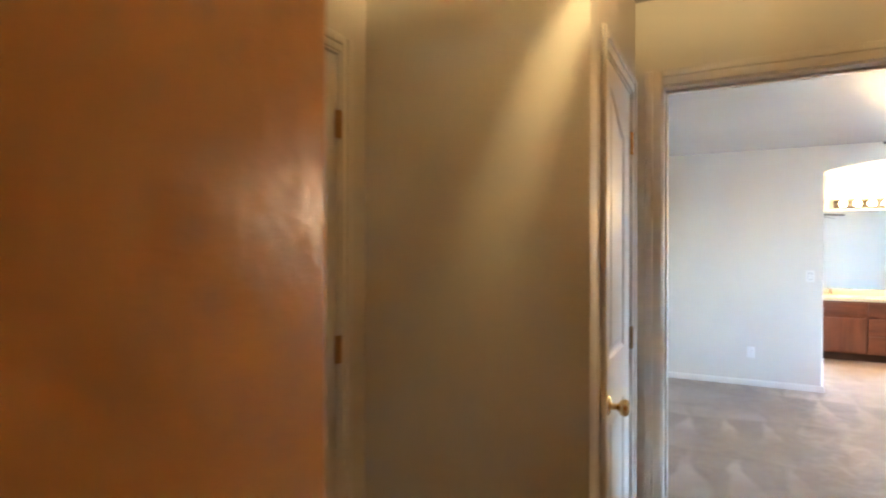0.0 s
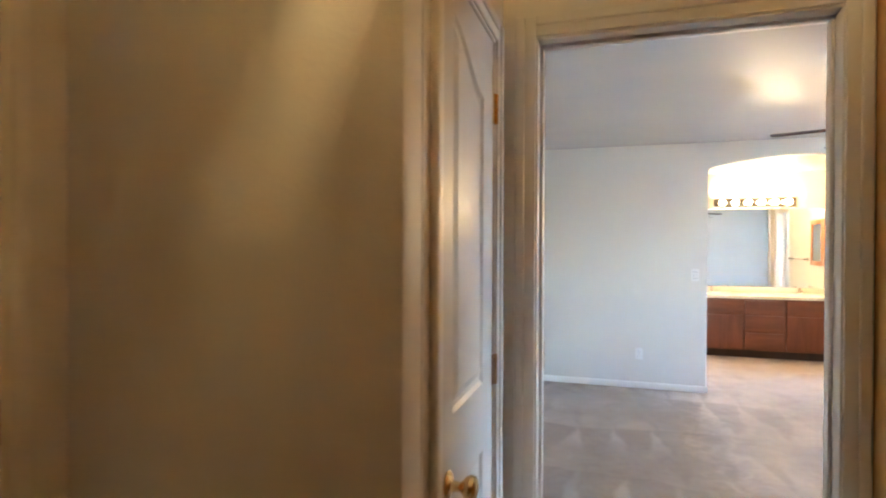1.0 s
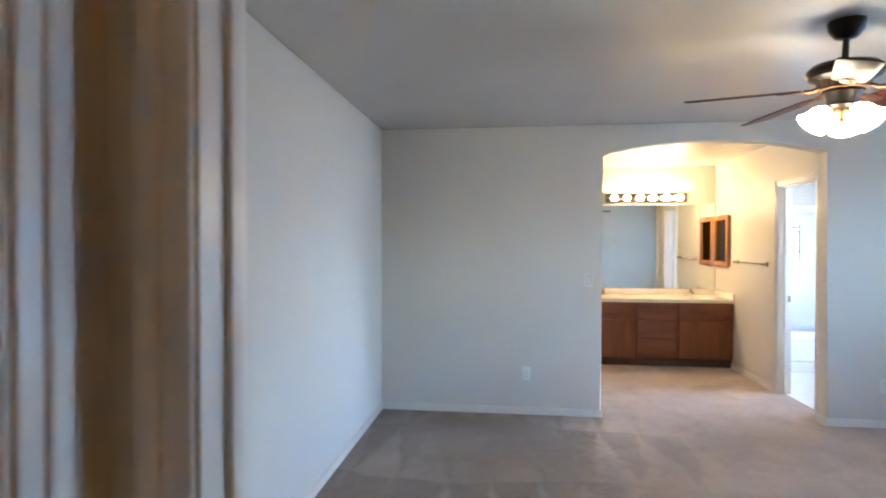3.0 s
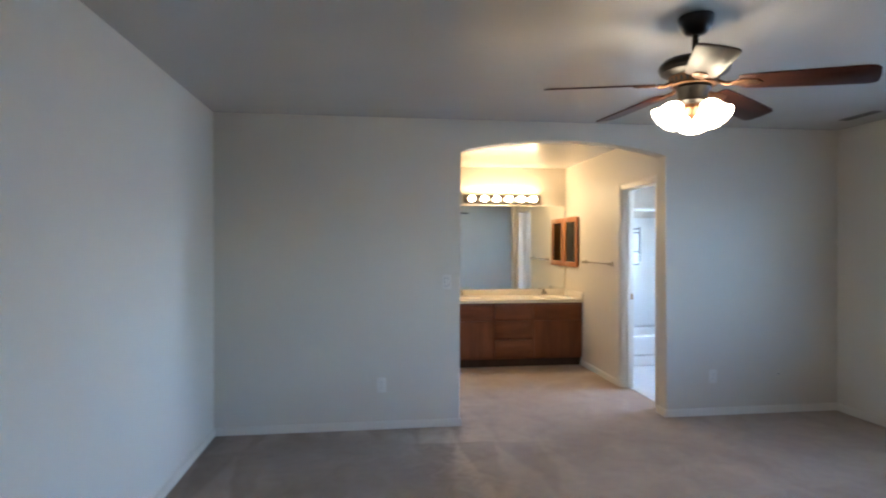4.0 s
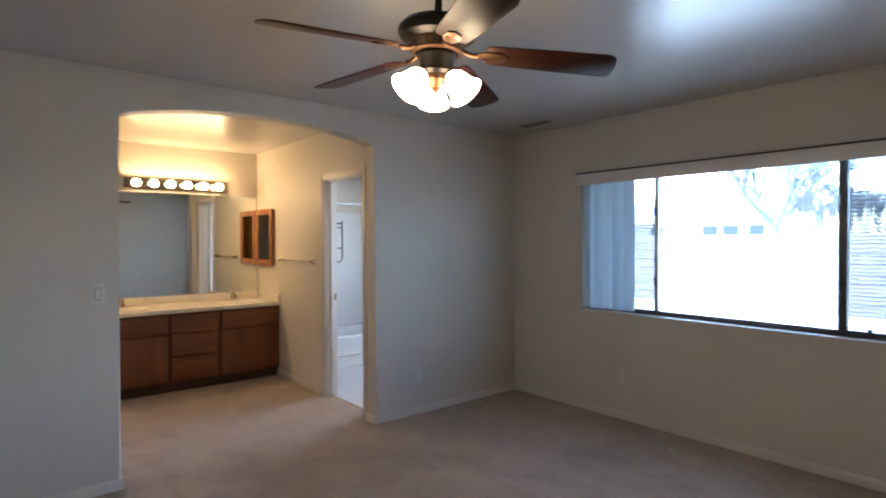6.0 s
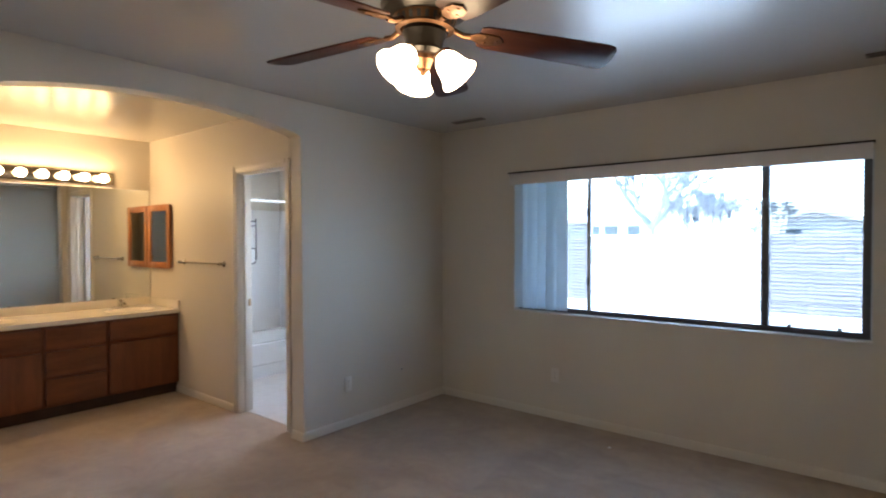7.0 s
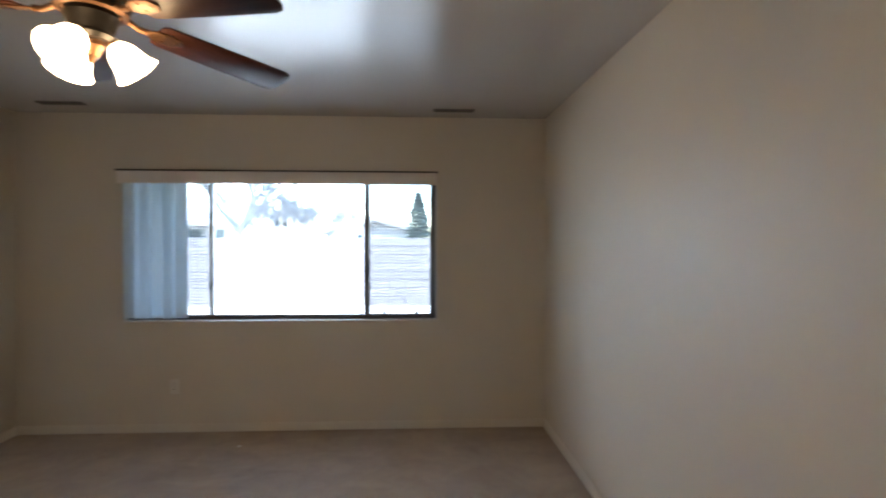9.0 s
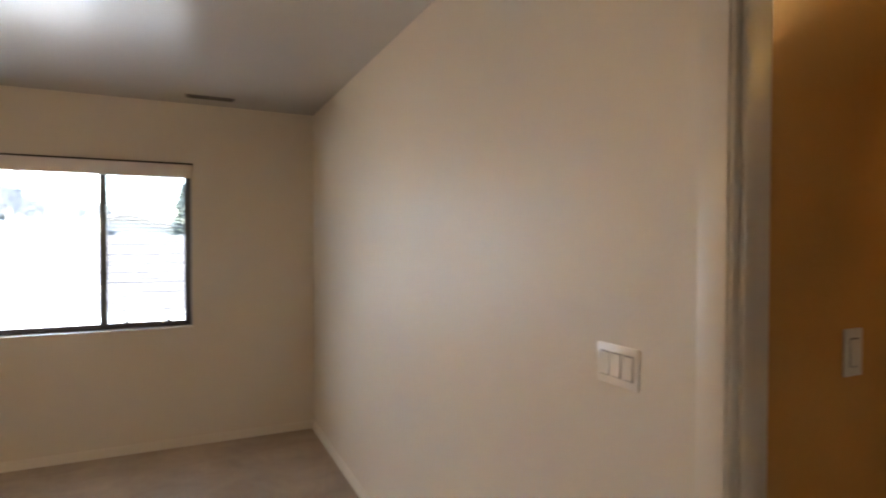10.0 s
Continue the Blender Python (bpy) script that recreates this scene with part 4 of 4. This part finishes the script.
bm = bmesh.new()


def rrect(x0, y0, x1, y1, r, z, n=5):
    pts = []
    for cx, cy, a0 in ((x1 - r, y1 - r, 0), (x0 + r, y1 - r, 90), (x0 + r, y0 + r, 180), (x1 - r, y0 + r, 270)):
        for k in range(n + 1):
            a = radians(a0 + 90 * k / n)
            pts.append(bm.verts.new((cx + r * math.cos(a), cy + r * math.sin(a), z)))
    return pts


rings = [rrect(tx0, ty0 + 0.012, tx1, ty1, 0.01, 0.004), rrect(tx0, ty0 + 0.012, tx1, ty1, 0.01, 0.13), rrect(tx0, ty0, tx1, ty1, 0.01, 0.145), rrect(tx0, ty0, tx1, ty1, 0.012, tz - 0.012), rrect(tx0 + 0.006, ty0 + 0.010, tx1 - 0.006, ty1 - 0.006, 0.02, tz),
         rrect(tx0 + 0.06, ty0 + 0.075, tx1 - 0.06, ty1 - 0.06, 0.16, tz - 0.004), rrect(tx0 + 0.08, ty0 + 0.095, tx1 - 0.08, ty1 - 0.08, 0.16, tz - 0.03), rrect(tx0 + 0.16, ty0 + 0.15, tx1 - 0.14, ty1 - 0.13, 0.14, 0.09), rrect(tx0 + 0.26, ty0 + 0.22, tx1 - 0.22, ty1 - 0.2, 0.10, 0.07)]
for a, b in zip(rings, rings[1:]):
    for k in range(len(a)):
        bm.faces.new((a[k], a[(k + 1) % len(a)], b[(k + 1) % len(a)], b[k]))
bm.faces.new(rings[-1])
part("tub_shell", bm, PORCELAIN, tub)
sur = thing("tub_surround", "glossy white tub surround panels", "tub surround", kind="structure")
part("panel", bx(tx0, BY - 0.014, tz + 0.001, tx1, BY - 0.004, 1.80, bev=0.003), PORCELAIN, sur)
part("panel", bx(tx0, ty0 + 0.02, tz + 0.001, tx0 + 0.008, BY - 0.0145, 1.80, bev=0.003), PORCELAIN, sur)
part("panel", bx(tx1 - 0.008, ty0 + 0.02, tz + 0.001, tx1, BY - 0.0145, 1.80, bev=0.003), PORCELAIN, sur)
rod = thing("shower_rod", "white shower curtain rod over the bathtub", "shower rod")
part("rod", tube(bmesh.new(), [(tx0 + 0.006, 8.67, 1.862), (tx1 - 0.006, 8.67, 1.862)], 0.0145, 14), PORCELAIN, rod)
for x, s in ((tx0 - 0.003, 1), (tx1 + 0.003, -1)):
    part("flange", lathe(bmesh.new(), [(0, 0), (0.032, 0.0), (0.033, 0.006), (0.020, 0.016), (0.016, 0.024)], 18, pose(x, 8.67, 1.862, 0, 90 * s, 0)), PORCELAIN, rod)
rack = thing("towel_rack", "black wrought iron towel rack with shelf bars", "towel rack", pose(BX1, 7.93, 0))
for y in (0.0, 0.45):
    bm = bmesh.new()
    tube(bm, [(0.002, y, 1.645), (0.03, y, 1.622), (0.075, y, 1.612), (0.150, y, 1.612), (0.158, y, 1.635)], 0.006, 8)
    tube(bm, [(0.155, y, 1.632), (0.156, y, 1.40), (0.156, y, 1.275), (0.148, y, 1.248), (0.125, y, 1.238), (0.002, y, 1.238)], 0.006, 8)
    for z in (1.572, 1.372):
        tube(bm, [(0.002, y, z), (0.156, y, z)], 0.005, 8)
    part("side_frame", bm, IRON, rack)
for x, z in ((0.156, 1.612), (0.05, 1.615), (0.10, 1.612), (0.156, 1.372), (0.11, 1.238)):
    part("cross_bar", tube(bmesh.new(), [(x, 0.0, z), (x, 0.45, z)], 0.0045, 8), IRON, rack)

# small fluff on the carpet
fl = thing("lint", "tiny white scrap of lint on the carpet", "lint", pose(3.765, 5.048, 0.0))
bm = bmesh.new()
bmesh.ops.create_icosphere(bm, subdivisions=2, radius=0.016)
for v in bm.verts:
    v.co *= 0.7 + 0.6 * noise.noise(v.co * 60)
    v.co.z = abs(v.co.z) * 0.7
part("scrap", bm, PORCELAIN, fl)

# ---- outdoors ----
structure("ground", bx(4.26, -140, -0.45, 260, 160, -0.05), GRAVEL, "pale gravel yard reaching far away", "ground")


def house(at, w, d, h, rise, label, openings, gable_front=False):
    o = thing("house", label, "house", at)
    part("wall", bx(0, 0, -0.25, d, w, h), STUCCO, o)
    bm = bmesh.new()
    e = 0.5
    if gable_front:
        sec = [(-e, h - 0.12), (w / 2, h + rise), (w + e, h - 0.12), (w + e, h + 0.08), (w / 2, h + rise + 0.2), (-e, h + 0.08)]
        prism(bm, sec, -e, d + e, Matrix(((0, 0, 1, 0), (1, 0, 0, 0), (0, 1, 0, 0), (0, 0, 0, 1))))
        part("gable_wall", prism(bmesh.new(), [(0, h), (w, h), (w / 2, h + rise)], 0, 0.2, Matrix(((0, 0, 1, 0), (1, 0, 0, 0), (0, 1, 0, 0), (0, 0, 0, 1)))), STUCCO, o)
    else:
        sec = [(-e, h - 0.12), (d / 2, h + rise), (d + e, h - 0.12), (d + e, h + 0.08), (d / 2, h + rise + 0.2), (-e, h + 0.08)]
        prism(bm, sec, -e, w + e, Matrix(((1, 0, 0, 0), (0, 0, 1, 0), (0, 1, 0, 0), (0, 0, 0, 1))))
    part("roof", bm, ROOF, o)
    for y0, y1, z0, z1 in openings:
        wf = part("window", bx(-0.05, y0 - 0.05, z0 - 0.05, 0.0, y1 + 0.05, z1 + 0.05, bev=0.01), TRIM, o)
        part("pane", bx(-0.06, y0, z0, -0.045, y1, z1), PANE, wf)
    return o


house(pose(27, 11.5, 0), 9.5, 9, 2.35, 1.4, "low pale stucco house with dark windows beyond the yard wall", [(1.45, 2.05, 1.25, 2.08), (2.55, 3.25, 1.25, 2.08), (3.50, 4.20, 1.25, 2.08), (6.2, 6.9, 1.25, 2.08)])
house(pose(30, 3.7, 0), 4.8, 9, 1.98, 0.66, "pale gabled house beyond the yard wall", [(2.9, 3.7, 1.5, 1.86)], True)


def bare_tree(at, height, seed, label):
    """A winter tree: tapered trunk, forking limbs and fine bare twigs."""
    rnd = random.Random(seed)
    o = thing("bare_tree", label, "tree", at, group="bare trees behind the yard wall")
    trunk, limbs = bmesh.new(), bmesh.new()
    fine = 0.0024 * height
    tube(trunk, [(0, 0, -0.25), (0.03, 0.02, height * 0.18), (-0.02, 0.03, height * 0.36)], [0.16, 0.12, 0.10], 8)

    def grow(p, d, length, r, depth):
        q = p + d * length * 0.5 + Vector((rnd.uniform(-1, 1), rnd.uniform(-1, 1), 0)) * length * 0.06
        e = p + d * length
        tube(limbs, [p, q, e], [max(r, fine), max(r * 0.8, fine), max(r * 0.6, fine * 0.8)], 5)
        if depth == 0:
            return
        for _ in range(4):
            nd = (d + Vector((rnd.uniform(-1, 1), rnd.uniform(-1, 1), rnd.uniform(-0.25, 0.7))) * 0.75).normalized()
            grow(p + d * length * rnd.uniform(0.55, 1.0), nd, length * rnd.uniform(0.55, 0.78), r * 0.58, depth - 1)

    for k in range(5):
        a = 2 * math.pi * k / 5 + rnd.uniform(-0.4, 0.4)
        grow(Vector((-0.02, 0.03, height * 0.33)), Vector((math.cos(a) * 0.65, math.sin(a) * 0.65, 0.8)).normalized(), height * 0.30, 0.0036 * height ** 2, 4)
    part("trunk", trunk, BARK, o)
    part("crown", limbs, BARK, o, "bare branching twigs")


bare_tree(pose(21, 10.4, 0), 5.6, 3, "bare winter tree with spreading twigs")
bare_tree(pose(22, 8.9, 0), 3.6, 8, "smaller bare winter tree with dense twigs")
bare_tree(pose(23, 7.5, 0), 3.3, 12, "low bare winter tree beside the gabled house")


def evergreen(at, height, radius, seed):
    rnd = random.Random(seed)
    o = thing("evergreen_tree", "dark conical evergreen behind the yard wall", "tree", at)
    part("trunk", tube(bmesh.new(), [(0, 0, -0.25), (0, 0, height * 0.8)], [0.10, 0.03], 8), BARK, o)
    bm = bmesh.new()
    for _ in range(2600):
        z = height * (0.12 + 0.88 * rnd.random() ** 1.3)
        rr = radius * (1 - z / height) ** 0.8 * math.sqrt(rnd.uniform(0.15, 1.1)) + 0.03
        a = rnd.uniform(0, 6.283)
        c = Vector((rr * math.cos(a), rr * math.sin(a), z))
        s = rnd.uniform(0.06, 0.16)
        d = [Vector((rnd.uniform(-1, 1), rnd.uniform(-1, 1), rnd.uniform(-1, 1))).normalized() * s for _ in range(3)]
        bm.faces.new([bm.verts.new(c + v) for v in d])
    part("crown", bm, NEEDLE, o)


evergreen(pose(24, 3.62, 0), 3.6, 0.85, 4)
bare_tree(pose(24, 9.6, 0), 3.4, 31, "dense bare winter tree behind the yard wall")


def plume_grass(at, seed):
    rnd = random.Random(seed)
    o = thing("plume_grass", "tuft of dry pale plume grass behind the wall", "grass", at, group="plume grass along the wall")
    bm = bmesh.new()
    for _ in range(60):
        a, t, hh = rnd.uniform(0, 6.283), rnd.uniform(0.05, 0.36), rnd.uniform(1.3, 2.15)
        tip = Vector((math.cos(a) * t, math.sin(a) * t, hh))
        s = Vector((-math.sin(a), math.cos(a), 0)) * 0.035
        p = tip * 0.72
        bm.faces.new([bm.verts.new(v) for v in (Vector((0, 0, -0.25)), p - s * 0.4, p + s * 0.4)])
        bm.faces.new([bm.verts.new(v) for v in (p - s, p + s, tip)])
    part("stems", bm, PLUME, o)


for x, y, s in ((13.7, 7.45, 1), (13.8, 6.85, 2), (13.7, 6.3, 3), (13.9, 5.5, 4)):
    plume_grass(pose(x, y, 0), s)

# the yard wall: courses of single blocks
yard = tagged(part("yard_wall", bx(13.06, -10, -0.3, 13.14, 30, 1.52), BLOCK), "grey concrete block yard wall", "wall", kind="structure")
bm = bx(0, 0.004, 0.004, 0.195, 0.396, 0.196, bev=0.006, seg=1)
block = part("block", bm, BLOCK, yard, at=pose(13.0, 1.0, -0.25))
for row in range(9):
    for col in range(32):
        if row or col:
            ob = new("block", block.data)
            ob.parent = yard
            ob.matrix_basis = pose(13.0, 1.0 + 0.4 * col - (0.2 if row % 2 else 0), -0.25 + 0.2 * row)
